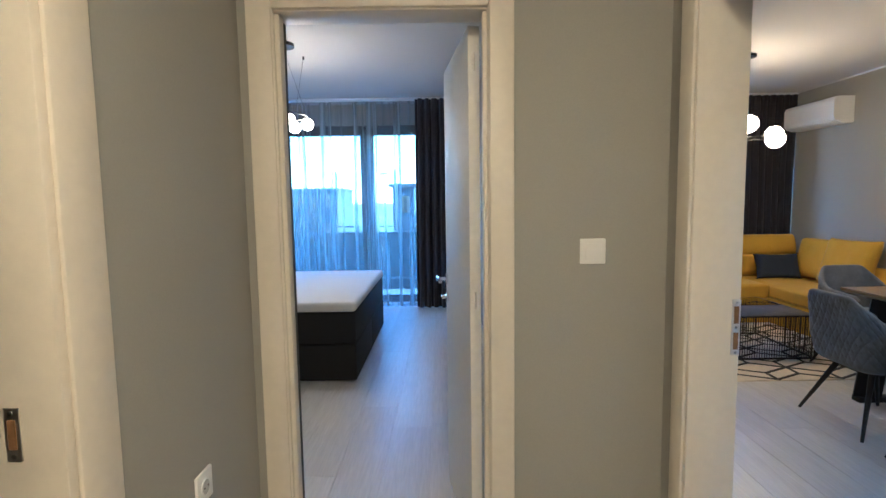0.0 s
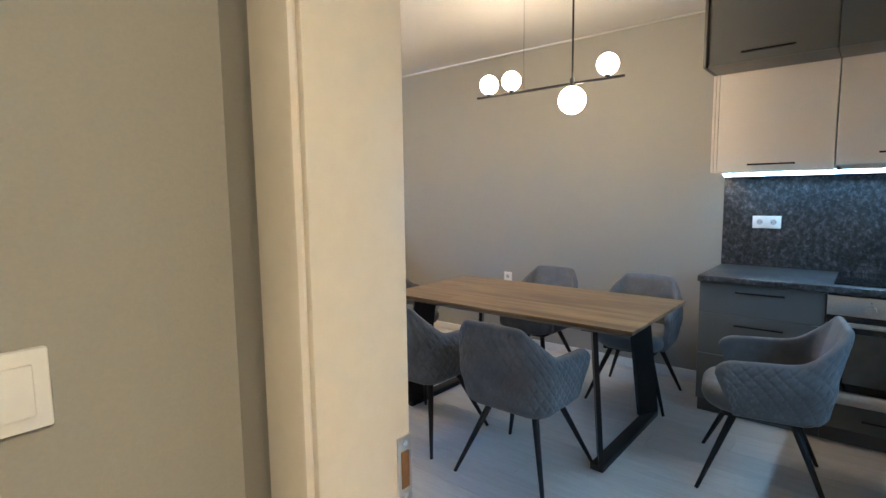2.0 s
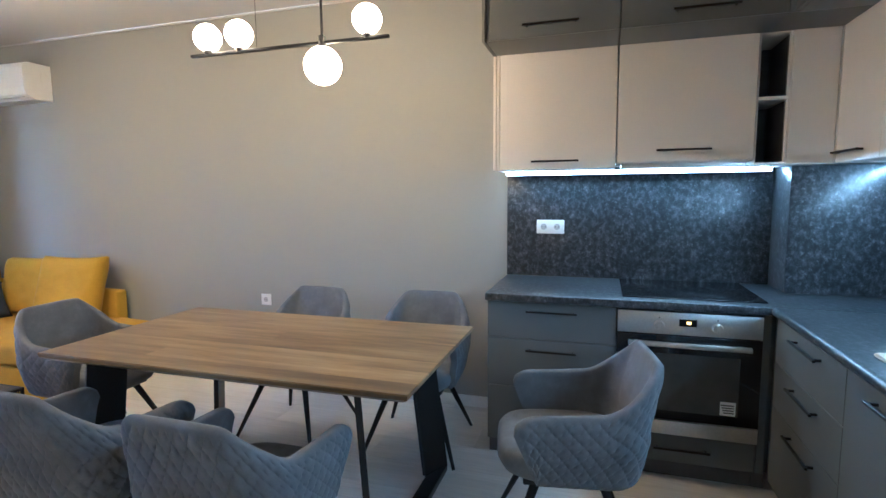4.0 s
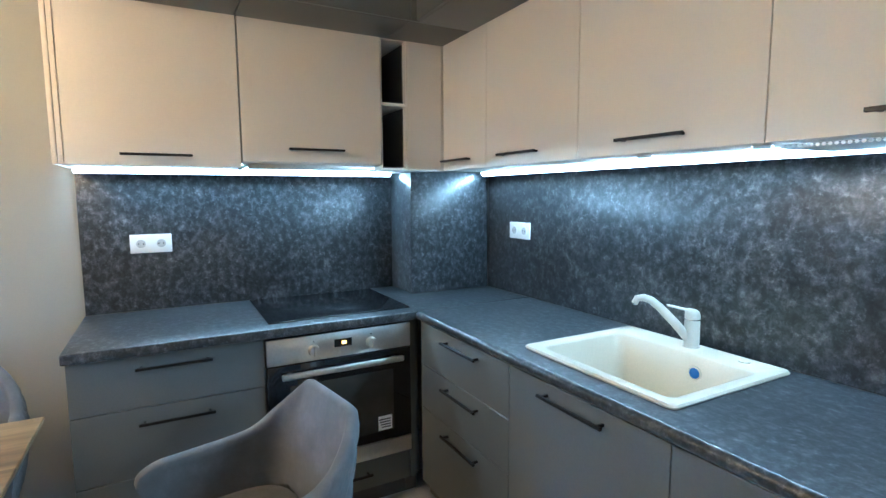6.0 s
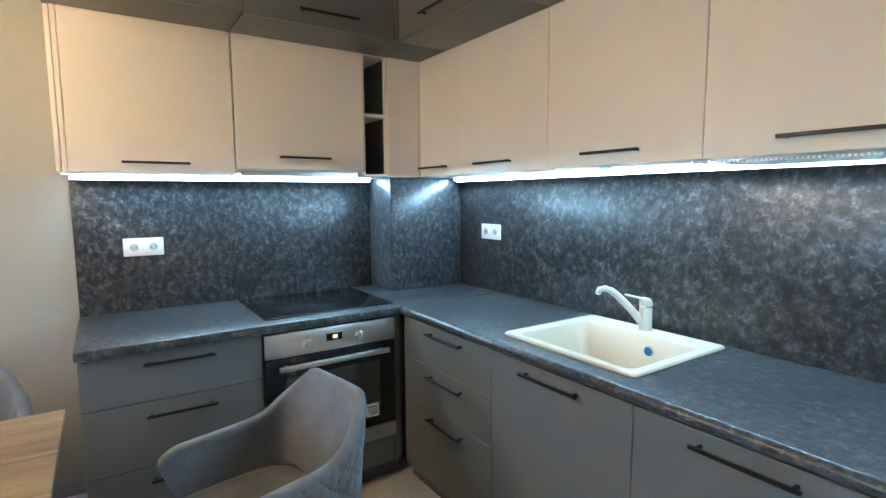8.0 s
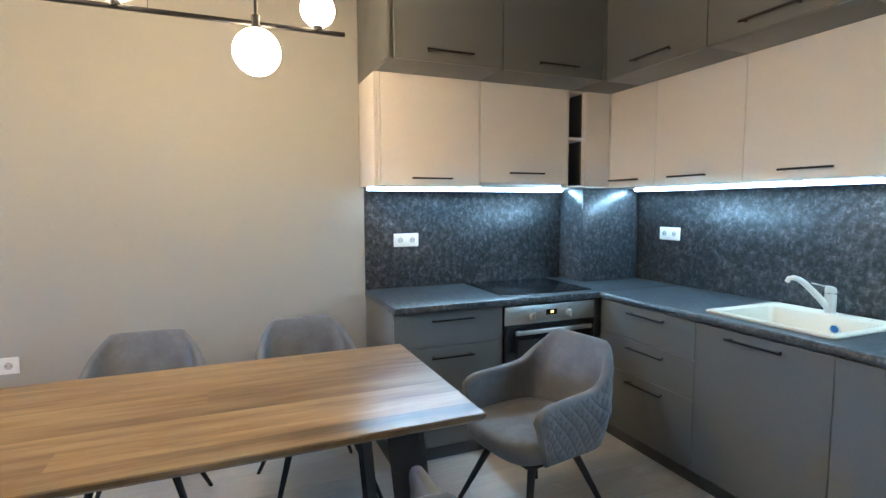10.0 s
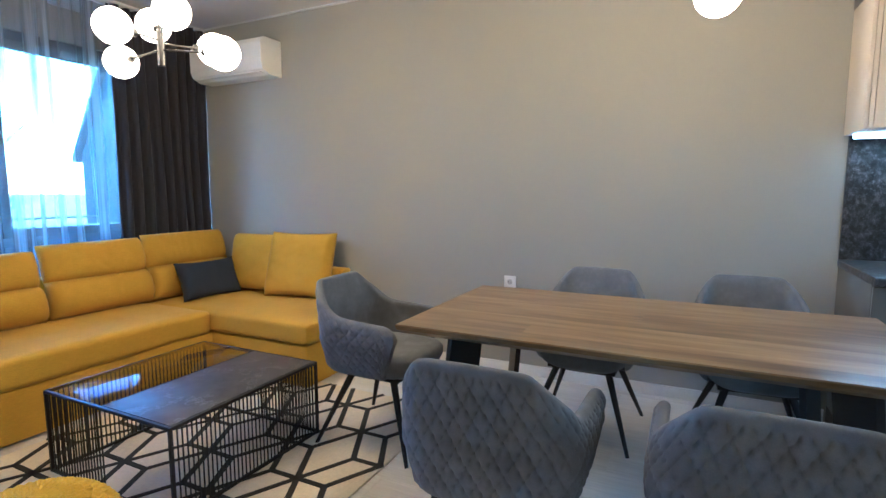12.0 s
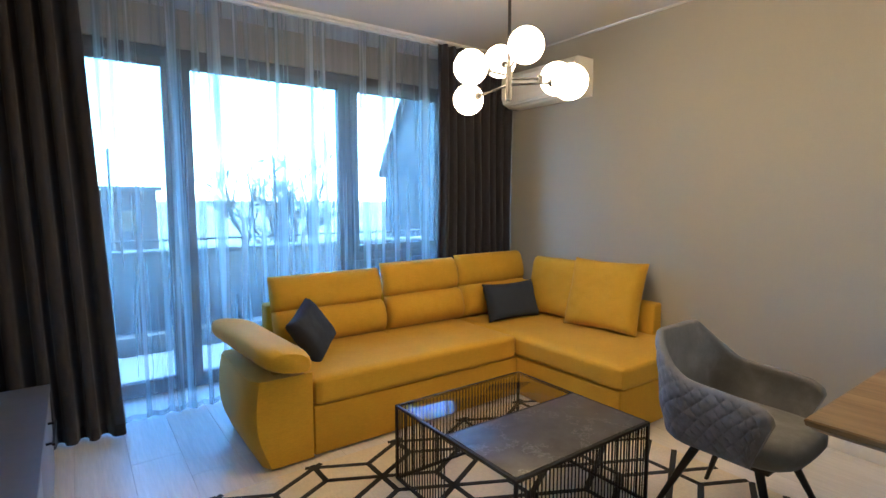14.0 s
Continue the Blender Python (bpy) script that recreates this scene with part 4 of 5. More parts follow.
part("body", R((0, 0, 0.006), (0, 0, 0.092), 0.0245, 0.024, sides=28), TAPIVORY, tap)
part("chrome_ring", R((0, 0, 0.092), (0, 0, 0.096), 0.0248, 0.0248, sides=28), CHROME, tap, "thin chrome ring")
bm = bmesh.new()
path = [(0.004, 0.006, 0.022), (0.03, 0.045, 0.078), (0.06, 0.088, 0.132), (0.076, 0.111, 0.155), (0.090, 0.131, 0.164), (0.103, 0.149, 0.160), (0.107, 0.154, 0.144)]
rows = []
for i, p in enumerate(path):
    p = Vector(p)
    nxt, prv = Vector(path[min(i + 1, len(path) - 1)]), Vector(path[max(i - 1, 0)])
    q = (nxt - prv).to_track_quat("Z", "Y")
    r = 0.0155 - 0.0008 * i
    rows.append([p + q @ Vector((r * math.cos(a), r * math.sin(a), 0)) for a in [k * math.tau / 14 for k in range(14)]])
e = grid(bm, rows, True)
bm.faces.new(e[0])
bm.faces.new(list(reversed(e[-1])))
spt = part("spout", bm, TAPIVORY, tap, angle=60)
part("aerator", R((0.1065, 0.1538, 0.145), (0.1072, 0.155, 0.139), 0.0095, sides=16), CHROME, spt)
bm = bmesh.new()
rows = []
for z, r in ((0.096, 0.0242), (0.112, 0.0240), (0.122, 0.0215), (0.127, 0.014)):
    rows.append([(r * math.cos(a), r * math.sin(a), z + 0.20 * r * math.sin(a) * (z > 0.1)) for a in [k * math.tau / 28 for k in range(28)]])
e = grid(bm, rows, True)
bm.faces.new(e[0])
bm.faces.new(e[-1])
lv = part("lever", turned(bm, Matrix.Rotation(radians(-35), 4, "Z")), TAPIVORY, tap, angle=50)
blade = [[(x * w, y, z + t) for x, t in ((-1, 0), (1, 0), (1, 0.006), (-1, 0.006))] for y, z, w in ((-0.004, 0.116, 0.015), (0.03, 0.124, 0.013), (0.06, 0.1315, 0.0115), (0.082, 0.136, 0.010))]
bm = bmesh.new()
e = grid(bm, blade, True)
bm.faces.new(e[0])
bm.faces.new(e[-1])
bmesh.ops.bevel(bm, geom=list(bm.edges), offset=0.0015, segments=1, affect="EDGES")
part("blade", turned(bm, Matrix.Rotation(radians(-35), 4, "Z")), TAPIVORY, lv)


def socket(name, at, face, gangs, label, switch=False):
    """A white wall plate; face gives the way it looks: 'x-', 'x+', 'y+', 'y-'."""
    rz = {"y-": 0, "x-": -90, "y+": 180, "x+": 90}[face]
    s = thing(name, label, "switch" if switch else "socket", at, rz, "white wall plates")
    hw = 0.0415 * gangs if gangs > 1 else 0.042
    part("plate", B((-hw, -0.009, -0.042), (hw, 0, 0.042), 0.003), PLASTIC, s)
    for g in range(gangs):
        cx = (g - (gangs - 1) / 2) * 0.08
        if switch:
            part("rocker", B((cx - 0.027, -0.0135, -0.027), (cx + 0.027, -0.0085, 0.027), 0.002), PLASTIC, s)
        else:
            r = part("insert", R((cx, -0.0088, 0), (cx, -0.0105, 0), 0.024, sides=28), PLASTIC, s)
            # flat disc, its grey colour standing in for shade in the hollow
            part("recess", R((cx, -0.0100, 0), (cx, -0.0112, 0), 0.0185, sides=28), simple("socket_shadow_grey", (0.5, 0.5, 0.49), 0.5), r)
            for dx in (-0.0095, 0.0095):
                part("pin_hole", R((cx + dx, -0.0105, 0), (cx + dx, -0.0120, 0), 0.003, sides=10), DARKHOLE, r)
    return s


socket("wall_socket", (4.996, 2.47, 1.207), "x-", 2, "white double wall socket on the splashback")
socket("wall_socket", (4.44, 0.8105, 1.235), "y+", 2, "white double wall socket on the splashback")
socket("wall_socket", (2.50, 0.8105, 1.247), "y+", 2, "white double wall socket on the splashback")
socket("wall_socket", (EAST - 0.001, 4.543, 0.641), "x-", 1, "white single wall socket above the table's far side")
socket("light_switch", (1.020, DOORWALL - 0.001, 1.228), "y-", 1, "white square rocker light switch beside the door", True)
socket("wall_socket", (HALL_W + 0.001, 2.175, 0.66), "x+", 1, "white single wall socket in the hall")

# ---- dining table ----
tb = thing("dining_table", "oak stave dining table on black steel frame legs", "dining table", (3.763, 3.596, 0))
TW, TL = 0.452, 0.834
bm = bmesh.new()
rows = []
for z, k in ((0.722, 0.030), (0.740, 0.004), (0.756, 0.0), (0.7605, 0.003)):
    a, b = TW - k, TL - k
    rows.append([(a, b, z), (-a, b, z), (-a, -b, z), (a, -b, z)])
e = grid(bm, rows, True)
bm.faces.new(e[0])
bm.faces.new(e[-1])
part("tabletop", bm, OAK, tb, angle=15)
for s in (-1, 1):
    for sx in (-1, 1):
        # a steel plate turned in plan, leaning in towards the top
        w = Vector((-sx * math.cos(radians(28)), -s * math.sin(radians(28)), 0)) * 0.075
        n = Vector((w.y, -w.x, 0)).normalized() * 0.012
        bm = bmesh.new()
        grid(bm, [[c - w - n, c + w - n, c + w + n, c - w + n] for c in (Vector((sx * 0.368, s * 0.655, 0.03)), Vector((sx * 0.335, s * 0.592, 0.716)))], True)
        bmesh.ops.holes_fill(bm, edges=bm.edges)
        part("leg", bm, BLACK, tb)
    part("foot_bar", B((-0.435, s * 0.663 - 0.035, 0.0), (0.435, s * 0.663 + 0.035, 0.034), 0.002), BLACK, tb)
    part("top_bar", B((-0.40, s * 0.592 - 0.04, 0.712), (0.40, s * 0.592 + 0.04, 0.7215)), BLACK, tb)


# ---- quilted armchairs ----
def chair_shell():
    """One bucket shell: quilted outside, smooth inside, rolled rim. The chair looks along +y."""
    NU, NV = 288, 36
    def plan(u, grow):
        """Point on the U-shaped plan; u from -1 (front of one arm) to 1."""
        s = abs(u) * 0.656
        hw, back, r = 0.262 * grow, 0.262 * grow, 0.105 * grow
        straight = 0.205 + back - r
        arc = r * math.pi / 2
        if s < hw - r:
            p = Vector((s, -back))
        elif s < hw - r + arc:
            a = (s - (hw - r)) / r
            p = Vector((hw - r + r * math.sin(a), -back + r - r * math.cos(a)))
        else:
            t = s - (hw - r) - arc
            p = Vector((hw, -back + r + t * straight / (0.656 - hw + r - arc)))
        return Vector((math.copysign(p.x, u), p.y))
    def rim(u):
        """Height of the rim: a flat top, a straight fall at each side, level arms, a rounded front."""
        a = abs(u)
        front = max(0.0, (a - 0.90) / 0.10)
        def ramp(x, c, soft):
            return 0.5 * (x - c + math.sqrt((x - c) ** 2 + soft * soft))
        fall = (ramp(a, 0.285, 0.03) - ramp(a, 0.545, 0.035)) / 0.26
        return 0.812 - 0.164 * fall - max(0, a - 0.55) * 0.035 - 0.05 * (1 - math.sqrt(max(0.0, 1 - front * front)))
    bottom = 0.375
    def puff(u, v):
        """Height of the padding between the stitched diagonals."""
        s, h = u * 12, v * 4.5
        da, db = (s + h) % 1, (s - h) % 1
        g = min(da, 1 - da, db, 1 - db)
        return 0.0085 * (0.75 * (1 - math.exp(-g / 0.05)) + 0.5 * g) * min(1, v / 0.08, (1 - v) / 0.06, (1 - abs(u)) / 0.04)
    def at(u, v, inset, quilt):
        z = bottom + (rim(u) - bottom) * v
        low = min(1.0, (z - bottom) / 0.17)
        p = plan(u, 0.80 + 0.075 * min(1.0, (z - bottom) / 0.03) ** 0.5 + 0.125 * low)
        a = abs(u)
        if z > 0.60:
            k = (z - 0.60) / 0.23
            p.x *= 1 - 0.15 * k
            p.y -= 0.055 * k
        if a > 0.86:
            p.y -= (a - 0.86) / 0.14 * 0.085 * (1 - v)
        q = 0.0
        if quilt:
            q = puff(u, v)
        n = plan(min(1, u + 0.01), 1) - plan(max(-1, u - 0.01), 1)
        n = Vector((n.y, -n.x)).normalized()
        p = p + n * (q - inset)
        return (p.x, p.y, z)
    us = [-1 + 2 * i / NU for i in range(NU + 1)]
    outer = [[at(u, j / NV, 0.0, True) for u in us] for j in range(NV + 1)]
    rows = outer
    for lift, ins in ((0.008, 0.006), (0.011, 0.016), (0.008, 0.028)):
        rows.append([(p[0], p[1], p[2] + lift) for p in [at(u, 1, ins, False) for u in us]])
    for j in range(10):
        rows.append([at(u, 1 - j / 10 * 0.86, 0.034, False) for u in us])
    bm = bmesh.new()
    g = [[bm.verts.new(p) for p in row] for row in rows]
    for j, (a, b) in enumerate(zip(g, g[1:])):
        for i in range(NU):
            if j < NV:
                # split along the stitching
                rising = puff(us[i], j / NV) + puff(us[i + 1], (j + 1) / NV) <= puff(us[i + 1], j / NV) + puff(us[i], (j + 1) / NV)
                cut = ((a[i], a[i + 1], b[i + 1]), (a[i], b[i + 1], b[i])) if rising else ((a[i], a[i + 1], b[i]), (a[i + 1], b[i + 1], b[i]))
                for f in cut:
                    bm.faces.new(f)
            else:
                bm.faces.new((a[i], a[i + 1], b[i + 1], b[i]))
    for i in (0, -1):
        bm.faces.new([r[i] for r in g])
    bm.faces.new([g[0][i] for i in range(NU + 1)])
    return bm


def seat_pad():
    bm = bmesh.new()
    rows = []
    for z, k in ((0.372, 0.80), (0.395, 0.93), (0.43, 1.0), (0.462, 1.0), (0.482, 0.94), (0.490, 0.80), (0.492, 0.55), (0.490, 0.28)):
        row = []
        for i in range(40):
            a = i * math.tau / 40
            c, s = math.cos(a), math.sin(a)
            x = 0.228 * k * math.copysign(abs(c) ** 0.5, c)
            y = 0.005 + (0.262 if s > 0 else 0.228) * k * math.copysign(abs(s) ** 0.62, s)
            row.append((x, y, z - 0.012 * (1 - k) * (1 if z > 0.45 else 0)))
        rows.append(row)
    g = grid(bm, rows, True)
    bm.faces.new(g[0])
    bm.faces.new(g[-1])
    return bm


CHAIR = "grey velvet armchair with diamond-quilted shell and black legs"
ch = thing("dining_chair", CHAIR, "chair", (3.15, 3.925, 0), -90, "chairs round the table")
part("shell", chair_shell(), VELVET, ch, "diamond-quilted grey velvet shell", 60)
part("seat", seat_pad(), VELVET, ch, "padded grey velvet seat", 60)
part("seat_frame", B((-0.17, -0.15, 0.352), (0.17, 0.17, 0.376), 0.006), BLACK, ch)
for sx, sy in ((-1, -1), (1, -1), (-1, 1), (1, 1)):
    part("leg", R((sx * 0.125, sy * 0.115, 0.365), (sx * 0.255, sy * 0.262, 0.0), 0.018, 0.009, 14), BLACK, ch)
for x, y, rz in ((3.14, 3.245, -90), (4.41, 3.905, 88), (4.45, 3.14, 94), (3.86, 4.82, 180), (3.782, 2.285, 9.6)):
    copy_thing(ch, pose(x, y, 0, 0, 0, rz))

# ---- sofa ----
def cushion(w, d, h, puff=0.35, n=26, pinch=0.0):
    """A plump pad w x d x h about its centre, edges thinner than the middle."""
    bm = bmesh.new()
    def side(sgn):
        rows = []
        for j in range(n + 1):
            v = -1 + 2 * j / n
            row = []
            for i in range(n + 1):
                u = -1 + 2 * i / n
                f = ((1 - abs(u) ** 4.4) * (1 - abs(v) ** 4.4)) ** puff
                s = 1 - pinch * (1 - abs(u) ** 2) * abs(v) ** 3
                t = 1 - pinch * (1 - abs(v) ** 2) * abs(u) ** 3
                crease = 0.006 * noise.noise(Vector((u * w * 7, v * d * 7, sgn * 3 + w * 11))) + 0.003 * noise.noise(Vector((u * w * 19, v * d * 19, sgn * 5 + d * 7)))
                row.append((u * w / 2 * t, v * d / 2 * s, sgn * (h / 2 * (0.12 + 0.88 * f) + crease * f)))
            rows.append(row)
        return rows
    a = grid(bm, side(1))
    b = grid(bm, side(-1))
    for k in range(n):
        for p, q in (((0, k), (0, k + 1)), ((n, k), (n, k + 1)), ((k, 0), (k + 1, 0)), ((k, n), (k + 1, n))):
            bm.faces.new((a[p[0]][p[1]], a[q[0]][q[1]], b[q[0]][q[1]], b[p[0]][p[1]]))
    return bm


def soft_box(lo, hi, r, puff=0.012, cuts=18):
    """An upholstered block: rounded edges, a slightly crowned top and faint creases."""
    bm = bmesh.new()
    mid = [(a + b) / 2 for a, b in zip(lo, hi)]
    half = [(b - a) / 2 for a, b in zip(lo, hi)]
    bmesh.ops.create_cube(bm, size=2.0)
    bmesh.ops.subdivide_edges(bm, edges=bm.edges, cuts=cuts, use_grid_fill=True)
    for v in bm.verts:
        c = v.co.copy()
        p = Vector([c[i] * half[i] for i in range(3)])
        core = Vector([max(-half[i] + r, min(half[i] - r, p[i])) for i in range(3)])
        off = p - core
        if off.length > 1e-6:
            p = core + off.normalized() * r
        crown = (1 - c.x ** 4) * (1 - c.y ** 4)
        w = p + Vector(mid)
        p.z += puff * crown * c.z + 0.004 * noise.noise(w * 6) + 0.002 * noise.noise(w * 17)
        p.x += 0.003 * noise.noise(w * 7 + Vector((9, 0, 0)))
        p.y += 0.004 * noise.noise(w * 6 + Vector((0, 9, 0)))
        v.co = p + Vector(mid)
    return bm


SO = Vector((3.6, 6.6, 0))
sofa = thing("corner_sofa", "mustard yellow fabric corner sofa with a chaise", "sofa", tuple(SO))
L = lambda x, y, z: (x - SO.x, y - SO.y, z - SO.z)
part("base", B(L(2.63, 6.418, 0.014), L(4.12, 7.30, 0.285), 0.012, 3), YELLOW, sofa)
part("chaise_base", B(L(4.125, 5.585, 0.014), L(4.955, 7.30, 0.285), 0.012, 3), YELLOW, sofa)
part("seat_cushion", soft_box(L(2.635, 6.405, 0.283), L(4.105, 7.12, 0.440), 0.032, 0.016, 30), YELLOW, sofa, angle=60)
part("seam", R(L(3.395, 6.62, 0.4535), L(3.395, 7.08, 0.4545), 0.003, sides=8), YELLOW, sofa)
part("chaise_cushion", soft_box(L(4.108, 5.565, 0.287), L(4.955, 7.12, 0.435), 0.035), YELLOW, sofa, angle=60)
part("back_frame", B(L(2.63, 7.20, 0.285), L(4.955, 7.32, 0.70), 0.02, 3), YELLOW, sofa)
part("side_frame", B(L(4.88, 5.86, 0.285), L(4.985, 7.20, 0.66), 0.02, 3), YELLOW, sofa)
def back_pad(w, h, seed, n=44, m=40):
    """A leaning back cushion w wide and h high: a full lower roll, a stitched crease and a slimmer upper roll; it looks along -y."""
    bm = bmesh.new()
    def front(v):
        if v < 0.5:
            return 0.058 + 0.082 * math.sin(math.pi * v / 0.5) ** 0.55
        t = (v - 0.5) / 0.5
        return 0.052 + 0.052 * math.sin(math.pi * t) ** 0.5 * (1 - 0.35 * t)
    rows = []
    for j in range(m + 1):
        v = j / m
        end = (1 - abs(2 * v - 1) ** 12) ** 0.5
        half = w / 2 * (1 - 0.020 * math.exp(-((v - 0.5) / 0.05) ** 2) - 0.02 * (1 - end))
        ring = []
        for i in range(n + 1):
            u = -1 + 2 * i / n
            side = (1 - abs(u) ** 9) ** 0.45
            fold = 0.004 * noise.noise(Vector((u * w * 5 + seed, v * 4, 1.0))) + 0.0025 * noise.noise(Vector((u * w * 15, v * 12 + seed, 2.0)))
            pull = 0.006 * math.exp(-((v - 0.5) / 0.03) ** 2)
            ring.append((u * half, -(front(v) * (0.25 + 0.75 * side) * (0.35 + 0.65 * end)) + pull + fold * side, v * h + 0.008 * end * noise.noise(Vector((u * 2 + seed, v * 2, 5.0)))))
        for i in range(n - 1, 0, -1):
            u = -1 + 2 * i / n
            ring.append((u * half, 0.022 * (1 - u ** 6) * end, v * h))
        rows.append(ring)
    g = grid(bm, rows, True)
    bm.faces.new(g[0])
    bm.faces.new(g[-1])
    return bm


for x0, x1, zt in ((2.63, 3.435, 0.885), (3.445, 4.13, 0.915), (4.135, 4.86, 0.930)):
    lean = Matrix.Translation(L((x0 + x1) / 2, 7.085, 0.440)) @ Matrix.Rotation(radians(-13), 4, "X")
    part("back_cushion", turned(back_pad(x1 - x0, (zt - 0.440) / math.cos(radians(13)), x0), lean), YELLOW, sofa, angle=60)
bm = cushion(0.60, 0.46, 0.20, 0.3)
part("side_cushion", turned(bm, Matrix.Translation(L(4.80, 6.62, 0.68)) @ Matrix.Rotation(radians(90), 4, "Z") @ Matrix.Rotation(radians(-80), 4, "X")), YELLOW, sofa, angle=70)
# arm: a block that swells outwards, under a tilted roll
bm = bmesh.new()
rows = []
for j in range(13):
    v = j / 12
    z = 0.014 + v * 0.466
    bulge = 0.070 * math.sin(min(1.0, v / 0.55) * math.pi / 2) - 0.02 * max(0.0, (v - 0.6) / 0.4) ** 2
    out, inn, yf, yb = 2.365 - bulge, 2.622, 6.41, 7.10
    rows.append([L(inn, yf, z), L(inn, yb, z), L(out + 0.03, yb, z), L(out, yb - 0.05, z), L(out, yf + 0.06, z), L(out + 0.035, yf, z)])
g = grid(bm, rows, True)
bm.faces.new(g[0])
bm.faces.new(g[-1])
part("arm", bm, YELLOW, sofa, angle=50)
bm = bmesh.new()
rows = []
for i in range(17):
    t = i / 16
    k = min(1.0, 0.72 + 0.28 * math.sqrt(min(t, 1 - t) / 0.125)) if min(t, 1 - t) < 0.125 else 1.0
    cx, cy, cz = 2.385 + 0.10 * t, 7.10 - 0.77 * t, 0.618 - 0.045 * t
    rows.append([L(cx + 0.135 * k * math.copysign(abs(math.cos(a)) ** 0.75, math.cos(a)), cy, cz + 0.06 * math.cos(a) * k * -0.5 + 0.068 * k * math.copysign(abs(math.sin(a)) ** 0.75, math.sin(a))) for a in [m * math.tau / 24 for m in range(24)]])
g = grid(bm, rows, True)
bm.faces.new(g[0])
bm.faces.new(g[-1])
part("arm_roll", bm, YELLOW, sofa, angle=70)
for y in (6.50, 6.92):
    part("arm_bracket", B(L(2.44, y - 0.02, 0.476), L(2.50, y + 0.02, 0.56), 0.004), CHROME, sofa, "chrome bracket under the tilting arm roll")
for x, y in ((2.70, 6.50), (3.95, 6.50), (4.2, 5.65), (4.88, 5.65), (2.60, 7.15), (4.88, 7.2), (2.55, 6.47)):
    part("foot", R(L(x, y, 0.0), L(x, y, 0.016), 0.022, 0.026, 12), BLACK, sofa)


def scatter(name, label, at, size, rot, mat, pinch=0.10):
    c = thing(name, label, "cushion", at)
    m = Matrix.Rotation(radians(rot[2]), 4, "Z") @ Matrix.Rotation(radians(rot[0]), 4, "X") @ Matrix.Rotation(radians(rot[1]), 4, "Z")
    bm = turned(cushion(size[0], size[1], size[2], 0.42, 26, pinch), m)
    low = min(v.co.z for v in bm.verts)
    for v in bm.verts:
        v.co.z -= low
    part("cover", bm, mat, c, angle=80)


scatter("throw_pillow", "large mustard square pillow leaning on the chaise back", (4.765, 6.185, 0.438), (0.57, 0.52, 0.19), (72, 0, -82), YELLOW, 0.06)
scatter("throw_pillow", "rectangular navy cushion leaning in the sofa corner", (4.445, 6.83, 0.440), (0.50, 0.30, 0.14), (70, 0, -4), PILLOWBLUE)
scatter("throw_pillow", "square navy cushion tipped on edge against the arm", (2.768, 6.775, 0.428), (0.305, 0.305, 0.13), (61.6, 21.3, 37.2), PILLOWBLUE)

# ---- rug with a line pattern ----
rug = thing("rug", "cream rug with a black hexagonal line pattern", "rug", (3.045, 5.497, 0.0))
RX, RY = 1.215, 0.842
part("pile_layer", B((-RX, -RY, 0), (RX, RY, 0.010), 0.003), RUGBASE, rug)
bm = bmesh.new()
def stroke(p, q):
    """A raised black line, clipped to the rug."""
    p, q = Vector(p), Vector(q)
    t0, t1, d = 0.0, 1.0, q - p
    for ax, lim in ((0, RX - 0.012), (1, RY - 0.012)):
        if abs(d[ax]) < 1e-9:
            if abs(p[ax]) > lim:
                return
            continue
        a, b = sorted(((-lim - p[ax]) / d[ax], (lim - p[ax]) / d[ax]))
        t0, t1 = max(t0, a), min(t1, b)
    if t1 - t0 < 0.02:
        return
    e = d.normalized() * 0.012
    a, b = p + d * t0 - e, p + d * t1 + e
    n = Vector((-d.y, d.x)).normalized() * 0.0145
    lo = [bm.verts.new((*(v), 0.0102)) for v in (a - n, b - n, b + n, a + n)]
    hi = [bm.verts.new((*(v), 0.0125)) for v in (a - n * 0.85, b - n * 0.85, b + n * 0.85, a + n * 0.85)]
    bm.faces.new(hi)
    for i in range(4):
        bm.faces.new((lo[i], lo[(i + 1) % 4], hi[(i + 1) % 4], hi[i]))
HX, HR, HV = 0.2425, 0.125, 0.149     # half width and half height of the rhombs, height of the upright edges
for i in range(-7, 8):
    for j in range(-5, 6):
        cx, cy = 0.265 + i * 2 * HX + (HX if j % 2 else 0), -0.407 + j * (HR + HV)
        c, l, r, t = (cx, cy), (cx - HX, cy + HR), (cx + HX, cy + HR), (cx, cy + 2 * HR)
        for p, q in ((c, l), (c, r), (l, t), (r, t)):
            stroke(p, q)
        for p in (c, l):
            stroke(p, (p[0], p[1] - HV))
part("line_pattern", bm, RUGLINE, rug, "raised black lines")

# ---- coffee table ----
ct = thing("coffee_table", "black wire coffee table, half marble and half smoked glass", "coffee table", (3.28, 5.555, 0.0125))
CX, CY, CH = 0.415, 0.42, 0.3785
F = 0.014
def bar_(nm, lo, hi):
    part(nm, B(lo, hi, 0.0015, 1), BLACK, ct)
for sx in (-1, 1):
    for sy in (-1, 1):
        x, y = sx * (CX - F / 2), sy * (CY - F / 2)
        bar_("leg", (x - F / 2, y - F / 2, 0), (x + F / 2, y + F / 2, CH))
for z in (0.0, CH - F):
    for s in (-1, 1):
        bar_("rail", (-CX + F, s * (CY - F / 2) - F / 2, z), (CX - F, s * (CY - F / 2) + F / 2, z + F))
        bar_("rail", (s * (CX - F / 2) - F / 2, -CY + F, z), (s * (CX - F / 2) + F / 2, CY - F, z + F))
part("marble_top", B((-CX + F + 0.001, -CY + F + 0.001, CH - 0.013), (CX - F - 0.001, 0.005, CH + 0.002), 0.001), MARBLE, ct, "black marble panel with faint veins")
